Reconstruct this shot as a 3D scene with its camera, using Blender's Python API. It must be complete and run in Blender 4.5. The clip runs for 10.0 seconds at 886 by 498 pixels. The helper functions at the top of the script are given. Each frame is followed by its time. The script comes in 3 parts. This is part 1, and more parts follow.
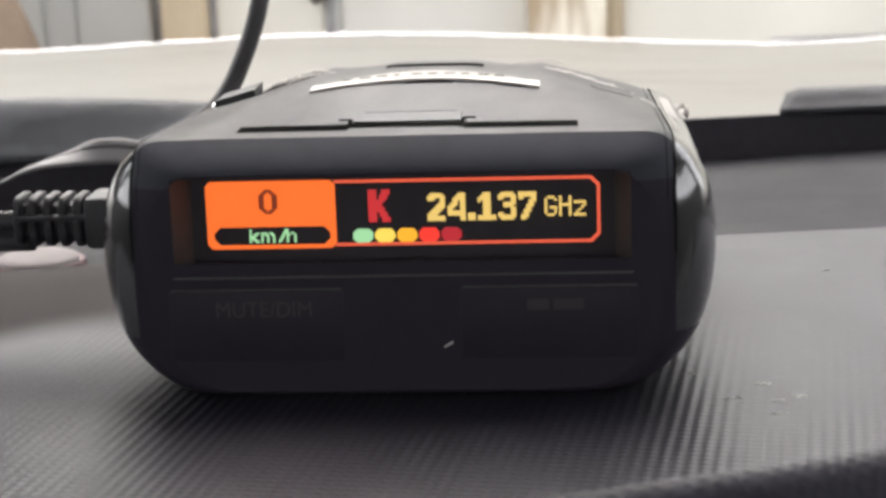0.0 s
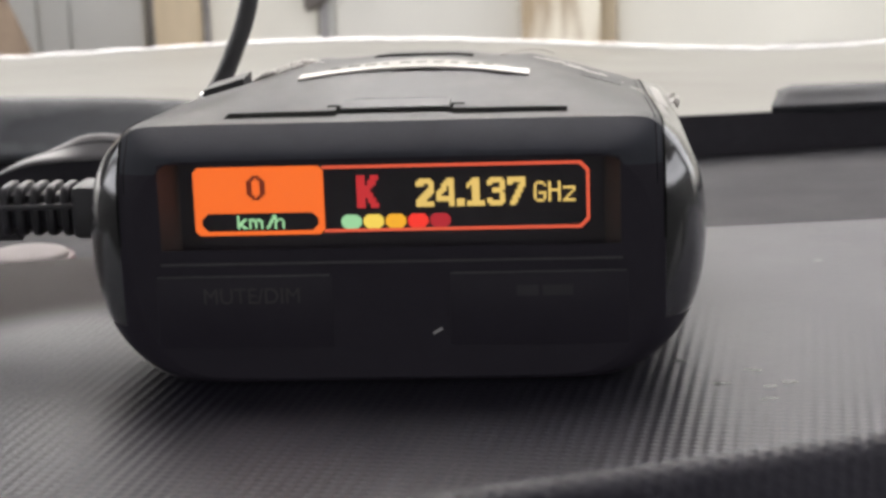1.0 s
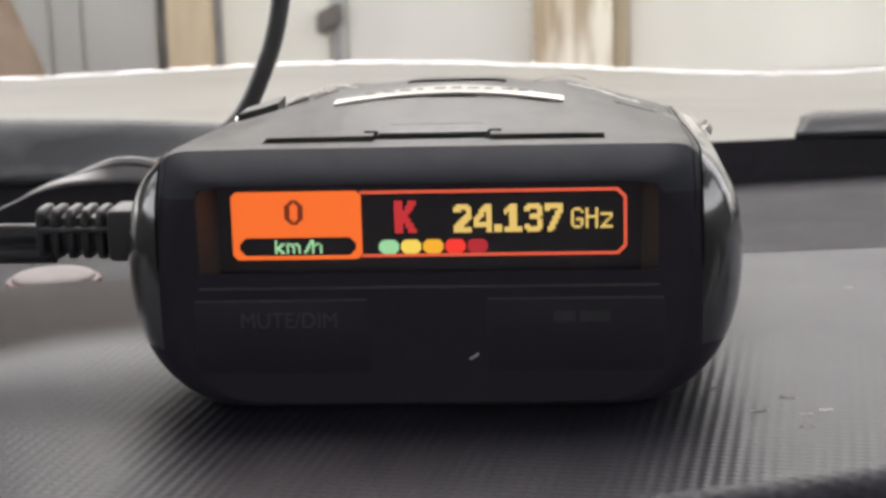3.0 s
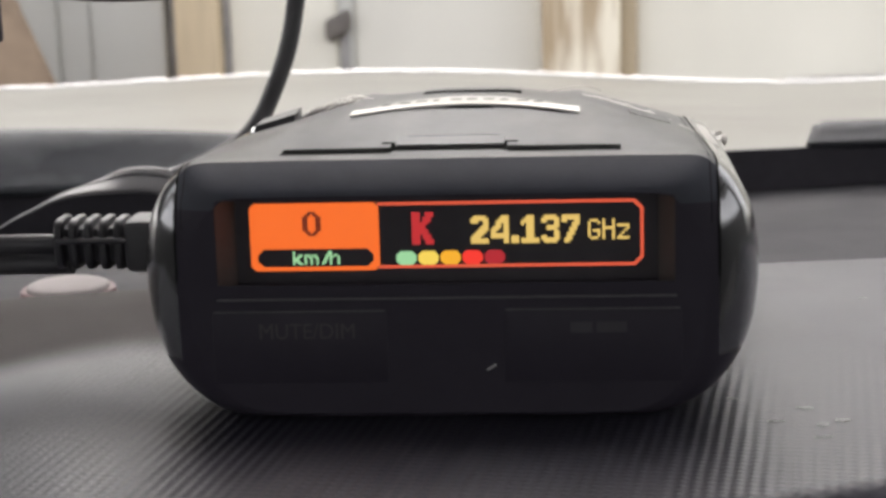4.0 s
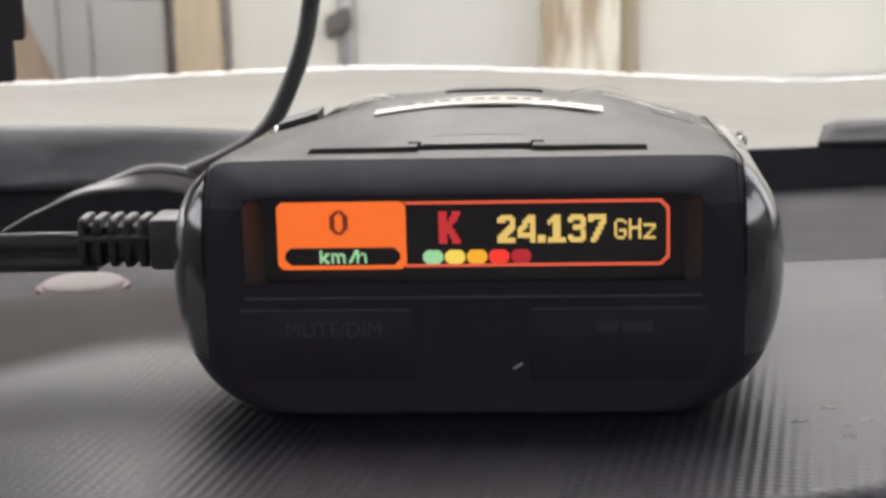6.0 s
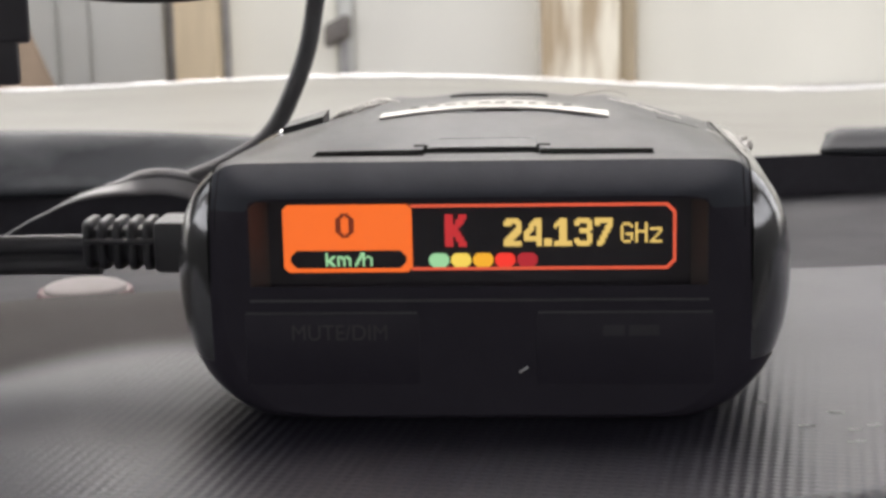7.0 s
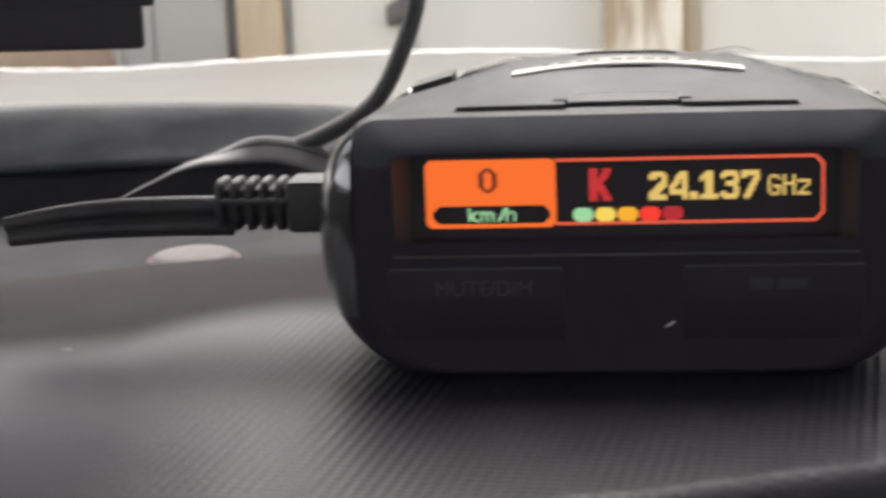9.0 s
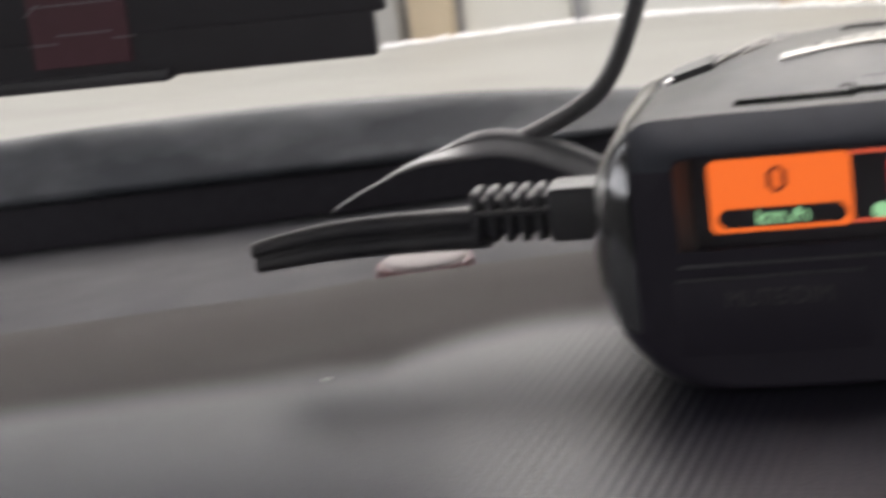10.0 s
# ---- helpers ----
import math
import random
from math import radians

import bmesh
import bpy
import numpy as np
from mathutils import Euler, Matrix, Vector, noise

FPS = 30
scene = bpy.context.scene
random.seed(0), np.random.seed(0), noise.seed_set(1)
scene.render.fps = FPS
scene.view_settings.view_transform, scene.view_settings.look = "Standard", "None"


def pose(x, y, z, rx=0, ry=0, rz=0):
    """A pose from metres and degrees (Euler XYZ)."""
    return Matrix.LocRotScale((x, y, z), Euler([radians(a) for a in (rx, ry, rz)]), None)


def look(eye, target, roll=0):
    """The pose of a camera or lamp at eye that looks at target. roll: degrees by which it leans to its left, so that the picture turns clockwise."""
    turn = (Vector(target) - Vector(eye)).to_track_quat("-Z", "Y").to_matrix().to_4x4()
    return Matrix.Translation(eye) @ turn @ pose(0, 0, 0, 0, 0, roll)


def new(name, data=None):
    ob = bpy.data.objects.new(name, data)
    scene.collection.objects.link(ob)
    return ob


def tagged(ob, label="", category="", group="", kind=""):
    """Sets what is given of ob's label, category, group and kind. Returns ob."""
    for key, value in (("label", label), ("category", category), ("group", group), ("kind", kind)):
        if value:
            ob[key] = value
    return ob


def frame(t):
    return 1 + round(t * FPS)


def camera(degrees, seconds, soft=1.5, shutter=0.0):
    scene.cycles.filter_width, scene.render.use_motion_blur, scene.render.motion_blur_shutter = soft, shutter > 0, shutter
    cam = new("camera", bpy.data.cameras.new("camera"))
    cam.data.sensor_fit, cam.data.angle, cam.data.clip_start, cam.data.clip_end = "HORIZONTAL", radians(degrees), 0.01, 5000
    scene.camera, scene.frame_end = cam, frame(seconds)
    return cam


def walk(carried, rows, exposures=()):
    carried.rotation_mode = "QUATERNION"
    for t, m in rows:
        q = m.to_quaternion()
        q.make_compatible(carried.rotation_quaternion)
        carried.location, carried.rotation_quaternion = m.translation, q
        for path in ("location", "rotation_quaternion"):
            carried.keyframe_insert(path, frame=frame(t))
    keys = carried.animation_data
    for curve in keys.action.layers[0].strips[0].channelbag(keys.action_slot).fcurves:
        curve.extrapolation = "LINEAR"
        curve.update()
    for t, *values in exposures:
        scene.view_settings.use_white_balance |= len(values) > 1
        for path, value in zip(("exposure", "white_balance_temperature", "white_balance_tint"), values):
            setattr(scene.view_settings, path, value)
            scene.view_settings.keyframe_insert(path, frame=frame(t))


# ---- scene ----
cam = camera(27.4, 10.0, soft=3.2, shutter=0.5)
cam.data.dof.use_dof, cam.data.dof.focus_distance, cam.data.dof.aperture_fstop = True, 0.235, 75.0
PATH = [
    (0, (0.02013, -0.21282, 0.06324), (-0.1207, 1.7308, -0.3867), -1.89),
    (0.2, (0.02109, -0.21339, 0.06225), (-0.1195, 1.6811, -0.3776), -2.26),
    (0.3, (0.02112, -0.21359, 0.06167), (-0.1126, 1.6812, -0.3790), -2.19),
    (0.5, (0.01992, -0.21324, 0.06149), (-0.1214, 1.7300, -0.3898), -2.04),
    (0.7, (0.02015, -0.21347, 0.06115), (-0.1196, 1.6840, -0.3660), -2.13),
    (1, (0.02067, -0.21234, 0.06027), (-0.1138, 1.7339, -0.3801), -1.93),
    (1.5, (0.02123, -0.21208, 0.06048), (-0.1133, 1.7375, -0.3651), -1.86),
    (2, (0.01993, -0.21286, 0.06128), (-0.1206, 1.7384, -0.3546), -1.84),
    (2.5, (0.01856, -0.21372, 0.06187), (-0.1255, 1.7378, -0.3514), -1.71),
    (2.7, (0.01804, -0.21297, 0.06041), (-0.1247, 1.7389, -0.3517), -1.65),
    (3.8, (0.01633, -0.21346, 0.06239), (-0.1336, 1.7342, -0.3667), -1.60),
    (4, (0.01624, -0.21389, 0.06148), (-0.1358, 1.7383, -0.3459), -1.70),
    (4.5, (0.01549, -0.21386, 0.06105), (-0.1424, 1.7372, -0.3495), -1.67),
    (5, (0.01361, -0.21459, 0.06179), (-0.1448, 1.7375, -0.3435), -1.44),
    (5.2, (0.01128, -0.21503, 0.06008), (-0.1375, 1.7397, -0.3359), -1.25),
    (6.3, (0.01303, -0.21466, 0.06244), (-0.1364, 1.7363, -0.3518), -1.53),
    (6.5, (0.01296, -0.21457, 0.06215), (-0.1351, 1.7389, -0.3406), -1.35),
    (7, (0.01170, -0.21476, 0.06127), (-0.1346, 1.7391, -0.3399), -1.28),
    (7.5, (0.01104, -0.21460, 0.06191), (-0.1370, 1.7392, -0.3390), -1.40),
    (8, (0.01113, -0.21449, 0.06206), (-0.1396, 1.7389, -0.3400), -1.45),
    (8.5, (0.00645, -0.21485, 0.06032), (-0.1618, 1.7358, -0.3481), -1.57),
    (8.7, (0.00517, -0.21428, 0.06000), (-0.1768, 1.7324, -0.3613), -1.94),
    (9, (0.00111, -0.21473, 0.05823), (-0.2078, 1.7295, -0.3618), -2.15),
    (9.3, (-0.00669, -0.21671, 0.06049), (-0.2396, 1.7242, -0.3623), -2.58),
    (9.5, (-0.00809, -0.21445, 0.06006), (-0.2668, 1.7245, -0.3565), -3.11),
    (9.7, (-0.00841, -0.20979, 0.06011), (-0.2823, 1.6783, -0.3430), -3.73),
    (9.8, (-0.01025, -0.20590, 0.06057), (-0.3112, 1.6784, -0.3411), -4.57),
    (10, (-0.01235, -0.20084, 0.06150), (-0.4152, 1.7078, -0.3801), -6.98),
]
walk(cam, [(t, look(eye, target, roll)) for t, eye, target, roll in PATH],
     exposures=[(0.0, 1.25, 6700, 12), (0.35, 1.06, 6700, 12), (2.0, 1.06, 6700, 12), (10.0, 1.06, 6700, 12)])

# ---- daylight: a pale overcast sky and a wide soft sun ahead of the car ----
SUN_ELEVATION, SUN_ROTATION = radians(50), radians(-12)
world = bpy.data.worlds.new("sky")
scene.world = world
world.use_nodes = True
wn = world.node_tree.nodes
sky = wn.new("ShaderNodeTexSky")
sky.sky_type, sky.sun_disc = "NISHITA", False
sky.sun_elevation, sky.sun_rotation = SUN_ELEVATION, SUN_ROTATION
sky.air_density, sky.dust_density, sky.ozone_density = 1.0, 1.0, 1.0
pale = wn.new("ShaderNodeHueSaturation")
pale.inputs["Saturation"].default_value = 0.12
world.node_tree.links.new(sky.outputs[0], pale.inputs["Color"])
world.node_tree.links.new(pale.outputs[0], wn["Background"].inputs["Color"])
wn["Background"].inputs["Strength"].default_value = 0.235
sun_data = bpy.data.lights.new("sun", "SUN")
sun_data.energy, sun_data.angle, sun_data.color = 0.85, radians(58), (1.0, 0.95, 0.87)
sun = new("sun", sun_data)
sun.matrix_world = look((0, 0, 0), (-math.sin(SUN_ROTATION) * math.cos(SUN_ELEVATION),
                                    -math.cos(SUN_ROTATION) * math.cos(SUN_ELEVATION), -math.sin(SUN_ELEVATION)))


# ---- materials ----
def material(name, color, rough=0.5, metal=0.0, vary=0.15, scale=300.0, coarse=30.0, bump=0.0, bump_scale=900.0,
             dust=0.0, dust_color=(0.45, 0.42, 0.38), dust_scale=60.0, dust_span=(0.42, 0.75), stretch=(1, 1, 1), specular=0.5):
    """A surface with fine grain, broad blotches, a little relief and, if asked, a film of dust."""
    m = bpy.data.materials.new(name)
    m.use_nodes = True
    nt = m.node_tree
    n, link = nt.nodes, nt.links.new
    b = n["Principled BSDF"]
    b.inputs["Metallic"].default_value = metal
    b.inputs["Specular IOR Level"].default_value = specular
    coord = n.new("ShaderNodeTexCoord")
    mapping = n.new("ShaderNodeMapping")
    mapping.inputs["Scale"].default_value = stretch
    link(coord.outputs["Object"], mapping.inputs["Vector"])

    def noise_at(size, detail=4.0):
        t = n.new("ShaderNodeTexNoise")
        t.inputs["Scale"].default_value, t.inputs["Detail"].default_value = size, detail
        link(mapping.outputs[0], t.inputs["Vector"])
        return t.outputs["Fac"]

    fine, broad = noise_at(scale), noise_at(coarse)
    add = n.new("ShaderNodeMath")
    add.operation = "ADD"
    link(fine, add.inputs[0]), link(broad, add.inputs[1])
    ramp = n.new("ShaderNodeMapRange")
    ramp.inputs["From Min"].default_value, ramp.inputs["From Max"].default_value = 0.6, 1.4
    ramp.inputs["To Min"].default_value, ramp.inputs["To Max"].default_value = 1 - vary, 1 + vary
    link(add.outputs[0], ramp.inputs["Value"])
    tint = n.new("ShaderNodeVectorMath")
    tint.operation = "SCALE"
    tint.inputs[0].default_value = color
    link(ramp.outputs[0], tint.inputs["Scale"])
    out = tint.outputs[0]
    rough_in = n.new("ShaderNodeMapRange")
    rough_in.inputs["From Min"].default_value, rough_in.inputs["From Max"].default_value = 0.3, 0.7
    rough_in.inputs["To Min"].default_value, rough_in.inputs["To Max"].default_value = rough * 0.88, min(1.0, rough * 1.12)
    link(broad, rough_in.inputs["Value"])
    link(rough_in.outputs[0], b.inputs["Roughness"])
    if dust:
        film = n.new("ShaderNodeMapRange")
        film.inputs["From Min"].default_value, film.inputs["From Max"].default_value = dust_span
        film.inputs["To Min"].default_value, film.inputs["To Max"].default_value = 0.0, dust
        link(noise_at(dust_scale, 6.0), film.inputs["Value"])
        mix = n.new("ShaderNodeMix")
        mix.data_type = "RGBA"
        link(film.outputs[0], mix.inputs["Factor"])
        link(out, mix.inputs[6])
        mix.inputs[7].default_value = (*dust_color, 1)
        out = mix.outputs[2]
    link(out, b.inputs["Base Color"])
    if bump:
        bp = n.new("ShaderNodeBump")
        bp.inputs["Strength"].default_value, bp.inputs["Distance"].default_value = bump, 0.0002
        link(noise_at(bump_scale), bp.inputs["Height"])
        link(bp.outputs[0], b.inputs["Normal"])
    return m


def glow(name, color, strength=1.0):
    m = bpy.data.materials.new(name)
    m.use_nodes = True
    b = m.node_tree.nodes["Principled BSDF"]
    b.inputs["Base Color"].default_value = (0.01, 0.01, 0.01, 1)
    b.inputs["Emission Color"].default_value = (*color, 1)
    b.inputs["Emission Strength"].default_value = strength
    return m


def glass(name):
    m = bpy.data.materials.new(name)
    m.use_nodes = True
    b = m.node_tree.nodes["Principled BSDF"]
    b.inputs["Base Color"].default_value = (1, 1, 1, 1)
    b.inputs["Roughness"].default_value, b.inputs["IOR"].default_value = 0.0, 1.2
    b.inputs["Transmission Weight"].default_value = 1.0
    return m


CASE = material("black_plastic", (0.024, 0.024, 0.028), 0.38, specular=0.17, vary=0.45, scale=500, coarse=45, bump=0.10, bump_scale=2600, dust=0.2, dust_color=(0.22, 0.205, 0.19), dust_scale=60, dust_span=(0.46, 0.70), stretch=(1, 0.5, 1))
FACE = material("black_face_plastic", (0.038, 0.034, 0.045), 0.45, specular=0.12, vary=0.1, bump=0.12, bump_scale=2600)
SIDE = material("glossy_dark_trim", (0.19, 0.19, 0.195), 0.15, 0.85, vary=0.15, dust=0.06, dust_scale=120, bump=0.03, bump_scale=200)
WINDOW = material("display_black", (0.050, 0.046, 0.052), 0.4, specular=0.15)
RECESS = material("display_recess", (0.080, 0.069, 0.066), 0.45, specular=0.2)
GROOVE = material("dark_groove", (0.012, 0.012, 0.012), 0.9, specular=0.0)
SILVER = material("satin_silver", (0.23, 0.22, 0.205), 0.45, 0.7, bump=0.1)
LETTER = material("badge_dark", (0.025, 0.025, 0.026), 0.6)
# Face plastic made lighter and bluer: skylight on the upper rim, put into the colour.
RIM_SKYLIT = material("skylit_rim_plastic", (0.054, 0.057, 0.070), 0.42, specular=0.12, vary=0.12, bump=0.12, bump_scale=2600)
# Lighter grey that paints in the light caught by button tops and sill.
EDGE_GLINT = material("edge_glint_grey", (0.098, 0.094, 0.098), 0.6)
CHROME = material("bright_metal", (0.8, 0.8, 0.8), 0.12, 1.0)
EDGE_METAL = material("worn_bright_edge", (0.42, 0.41, 0.39), 0.35, 1.0)
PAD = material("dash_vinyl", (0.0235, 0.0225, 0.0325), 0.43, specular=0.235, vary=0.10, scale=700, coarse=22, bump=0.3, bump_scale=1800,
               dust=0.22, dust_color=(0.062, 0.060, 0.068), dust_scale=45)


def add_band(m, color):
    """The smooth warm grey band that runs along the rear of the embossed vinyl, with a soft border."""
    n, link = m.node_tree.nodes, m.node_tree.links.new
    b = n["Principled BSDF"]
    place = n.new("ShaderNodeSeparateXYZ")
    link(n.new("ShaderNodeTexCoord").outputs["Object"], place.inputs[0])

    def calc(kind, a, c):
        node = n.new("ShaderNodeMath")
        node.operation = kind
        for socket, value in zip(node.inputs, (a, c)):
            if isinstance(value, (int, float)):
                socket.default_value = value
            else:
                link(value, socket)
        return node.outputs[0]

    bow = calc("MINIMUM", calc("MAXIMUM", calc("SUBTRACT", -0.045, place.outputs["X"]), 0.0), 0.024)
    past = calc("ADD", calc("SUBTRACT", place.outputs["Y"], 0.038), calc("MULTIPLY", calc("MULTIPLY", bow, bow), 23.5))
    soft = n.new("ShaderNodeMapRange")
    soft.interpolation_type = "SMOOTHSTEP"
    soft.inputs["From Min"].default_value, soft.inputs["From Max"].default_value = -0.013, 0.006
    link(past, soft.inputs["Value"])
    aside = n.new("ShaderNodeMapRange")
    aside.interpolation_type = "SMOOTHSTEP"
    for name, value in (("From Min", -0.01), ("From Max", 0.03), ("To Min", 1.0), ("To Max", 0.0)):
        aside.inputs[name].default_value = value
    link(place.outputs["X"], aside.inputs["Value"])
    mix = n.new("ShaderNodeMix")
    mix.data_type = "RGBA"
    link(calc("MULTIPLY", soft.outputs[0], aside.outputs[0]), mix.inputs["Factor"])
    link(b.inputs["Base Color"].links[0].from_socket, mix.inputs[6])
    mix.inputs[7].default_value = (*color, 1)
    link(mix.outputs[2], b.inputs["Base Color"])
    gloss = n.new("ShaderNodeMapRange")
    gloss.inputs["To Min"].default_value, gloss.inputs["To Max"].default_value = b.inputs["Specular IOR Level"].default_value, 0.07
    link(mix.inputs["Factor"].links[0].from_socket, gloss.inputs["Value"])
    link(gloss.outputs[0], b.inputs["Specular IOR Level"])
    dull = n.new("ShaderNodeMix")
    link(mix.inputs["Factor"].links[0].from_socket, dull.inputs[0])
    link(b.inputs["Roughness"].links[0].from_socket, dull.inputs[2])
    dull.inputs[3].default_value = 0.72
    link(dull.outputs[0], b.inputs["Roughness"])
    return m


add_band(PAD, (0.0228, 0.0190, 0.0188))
LOWER = material("dash_smooth_plastic", (0.033, 0.0330, 0.0385), 0.65, specular=0.07, vary=0.12, scale=500, coarse=18, bump=0.2, dust=0.2, dust_color=(0.10, 0.10, 0.10))
GAP = material("black_gap", (0.056, 0.053, 0.062), 0.9, specular=0.1)
COWL = material("cowl_plastic", (0.034, 0.038, 0.046), 0.6, specular=0.2, vary=0.25, scale=90, coarse=14, dust=0.8,
                dust_color=(0.150, 0.155, 0.165), dust_scale=26, dust_span=(0.42, 0.62), stretch=(0.6, 1, 1.2))
COWL_END = material("cowl_end_plastic", (0.065, 0.067, 0.075), 0.6, specular=0.2, vary=0.2, scale=120, coarse=25)
BUTTON = material("button_black", (0.045, 0.045, 0.048), 0.45, specular=0.3, vary=0.3, scale=600)
SCRATCH = material("pale_scratch", (0.55, 0.54, 0.54), 0.6)
RUBBER = material("black_rubber", (0.038, 0.037, 0.043), 0.45, specular=0.42, vary=0.15, dust=0.08)
RIBBON = material("worn_grey_cable", (0.16, 0.158, 0.165), 0.45, vary=0.2, scale=250, coarse=40, dust=0.15, dust_color=(0.26, 0.255, 0.25))
CABLE = material("dusty_cable", (0.080, 0.078, 0.082), 0.5, vary=0.2, scale=250, coarse=40, dust=0.12, dust_color=(0.22, 0.215, 0.21))
PALE_FILM = material("pale_film", (0.33, 0.315, 0.295), 0.4, vary=0.3, scale=900)
DIM_PRINT = material("dim_print", (0.060, 0.051, 0.056), 0.6)
FAINT_PRINT = material("faint_print", (0.041, 0.0365, 0.0455), 0.6)
DOME = material("pale_lens", (0.25, 0.225, 0.228), 0.6, specular=0.1, vary=0.08)
MAROON = material("maroon_plastic", (0.09, 0.03, 0.035), 0.5)
FLECKS = material("white_flecks", (0.24, 0.236, 0.24), 0.7)
PAINT = material("bonnet_paint", (0.190, 0.184, 0.160), 0.4, specular=0.3, vary=0.08, scale=45, coarse=6, dust=0.7,
                 dust_color=(0.130, 0.120, 0.10), dust_scale=15, dust_span=(0.50, 0.70), stretch=(0.55, 1.2, 1))
METAL_GREY = material("painted_sheet_grey", (0.55, 0.55, 0.525), 0.6, vary=0.08, scale=14, coarse=2.5, dust=0.25,
                      dust_color=(0.44, 0.41, 0.36), dust_scale=3.0, stretch=(1, 1, 0.25))
METAL_DULL = material("painted_sheet_dull", (0.72, 0.70, 0.645), 0.6, vary=0.08, scale=14, coarse=2.5, dust=0.25,
                      dust_color=(0.56, 0.53, 0.47), dust_scale=3.0, stretch=(1, 1, 0.25))
METAL_PALE = material("painted_sheet_pale", (0.81, 0.785, 0.705), 0.6, vary=0.07, scale=14, coarse=2.5, dust=0.25,
                      dust_color=(0.64, 0.60, 0.52), dust_scale=3.0, stretch=(1, 1, 0.25))
POST_WOOD = material("raw_wood", (0.60, 0.49, 0.34), 0.75, vary=0.2, scale=60, coarse=9, bump=0.4, bump_scale=80, stretch=(1, 1, 0.12))
POST_PALE = material("flaking_white_paint", (0.93, 0.86, 0.72), 0.7, vary=0.08, scale=40, coarse=8, dust=0.9,
                     dust_color=(0.42, 0.31, 0.19), dust_scale=34, dust_span=(0.47, 0.62), stretch=(1, 1, 0.1))
BATTEN = material("old_batten_wood", (0.46, 0.38, 0.27), 0.8, vary=0.2, scale=60, coarse=8, stretch=(1, 1, 0.15))
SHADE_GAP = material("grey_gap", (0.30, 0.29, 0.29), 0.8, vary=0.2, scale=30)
DARK_METAL = material("dark_iron", (0.14, 0.125, 0.115), 0.6, vary=0.25, scale=60)
RUST = material("rusty_brown", (0.27, 0.20, 0.145), 0.85, vary=0.35, scale=30, coarse=6, bump=0.5, bump_scale=60)
GROUND = material("grey_yard", (0.16, 0.15, 0.135), 0.9, vary=0.3, scale=12, coarse=0.7, bump=0.4, bump_scale=60)
CLOTH = material("cabin_cloth", (0.060, 0.059, 0.060), 0.85, vary=0.2, scale=200, coarse=10)
LINER = material("headliner_cloth", (0.23, 0.225, 0.23), 0.9, vary=0.1, scale=200, coarse=10)
DEVICE = material("device_black", (0.055, 0.051, 0.058), 0.4, vary=0.1)
DEVICE_RED = material("dark_red_print", (0.105, 0.034, 0.048), 0.5)
DEVICE_LINE = material("thin_grey_print", (0.22, 0.19, 0.20), 0.5)
PANE = glass("clear_glass")

LIT = 0.47
ORANGE = glow("lit_orange", (0.95, 0.165, 0.024), LIT)
FRAME_RED = glow("lit_frame", (0.80, 0.115, 0.055), LIT)
DIGIT = glow("lit_dark_brown", (0.16, 0.022, 0.008), LIT)
GREEN = glow("lit_green", (0.36, 0.72, 0.38), LIT)
RED = glow("lit_red", (0.55, 0.030, 0.035), LIT)
YELLOW = glow("lit_yellow", (0.78, 0.55, 0.16), LIT)
BARS = [glow("lit_bar_green", (0.33, 0.68, 0.36), LIT), glow("lit_bar_yellow", (0.92, 0.68, 0.11), LIT),
        glow("lit_bar_amber", (0.92, 0.45, 0.03), LIT), glow("lit_bar_red", (0.95, 0.045, 0.03), LIT),
        glow("lit_bar_dark_red", (0.45, 0.022, 0.032), LIT)]


# ---- building helpers (plans in millimetres) ----
MM = 0.001


def thing(name, label, category, at=(0, 0, 0), group="", kind=""):
    ob = new(name)
    ob.empty_display_size = 0.01
    ob.location = Vector(at) * MM
    return tagged(ob, label, category, group, kind)


def finish(name, bm, mat, parent=None, label="", smooth=True, mm=True):
    if mm:
        bmesh.ops.scale(bm, vec=(MM, MM, MM), verts=bm.verts)
    bmesh.ops.recalc_face_normals(bm, faces=bm.faces)
    me = bpy.data.meshes.new(name)
    bm.to_mesh(me)
    bm.free()
    me.materials.append(mat)
    if smooth:
        me.polygons.foreach_set("use_smooth", [True] * len(me.polygons))
        me.set_sharp_from_angle(angle=radians(38))
    ob = new(name, me)
    if parent:
        ob.parent = parent
        base = parent.location if parent.parent is None else parent.location + parent.parent.location
        me.transform(Matrix.Translation(-base))
    return tagged(ob, label)


def part(name, bm, mat, parent, label="", smooth=True):
    return finish(name, bm, mat, parent, label, smooth)


def box(x0, x1, y0, y1, z0, z1, bevel=0.0, segments=2, bm=None):
    own = bmesh.new()
    bmesh.ops.create_cube(own, size=1)
    for v in own.verts:
        v.co = Vector(((x0 + x1) / 2 + v.co.x * (x1 - x0), (y0 + y1) / 2 + v.co.y * (y1 - y0), (z0 + z1) / 2 + v.co.z * (z1 - z0)))
    if bevel:
        bmesh.ops.bevel(own, geom=own.edges[:], offset=bevel, segments=segments, profile=0.5, affect="EDGES")
    if bm is None:
        return own
    me = bpy.data.meshes.new("tmp")
    own.to_mesh(me)
    own.free()
    bm.from_mesh(me)
    bpy.data.meshes.remove(me)
    return bm


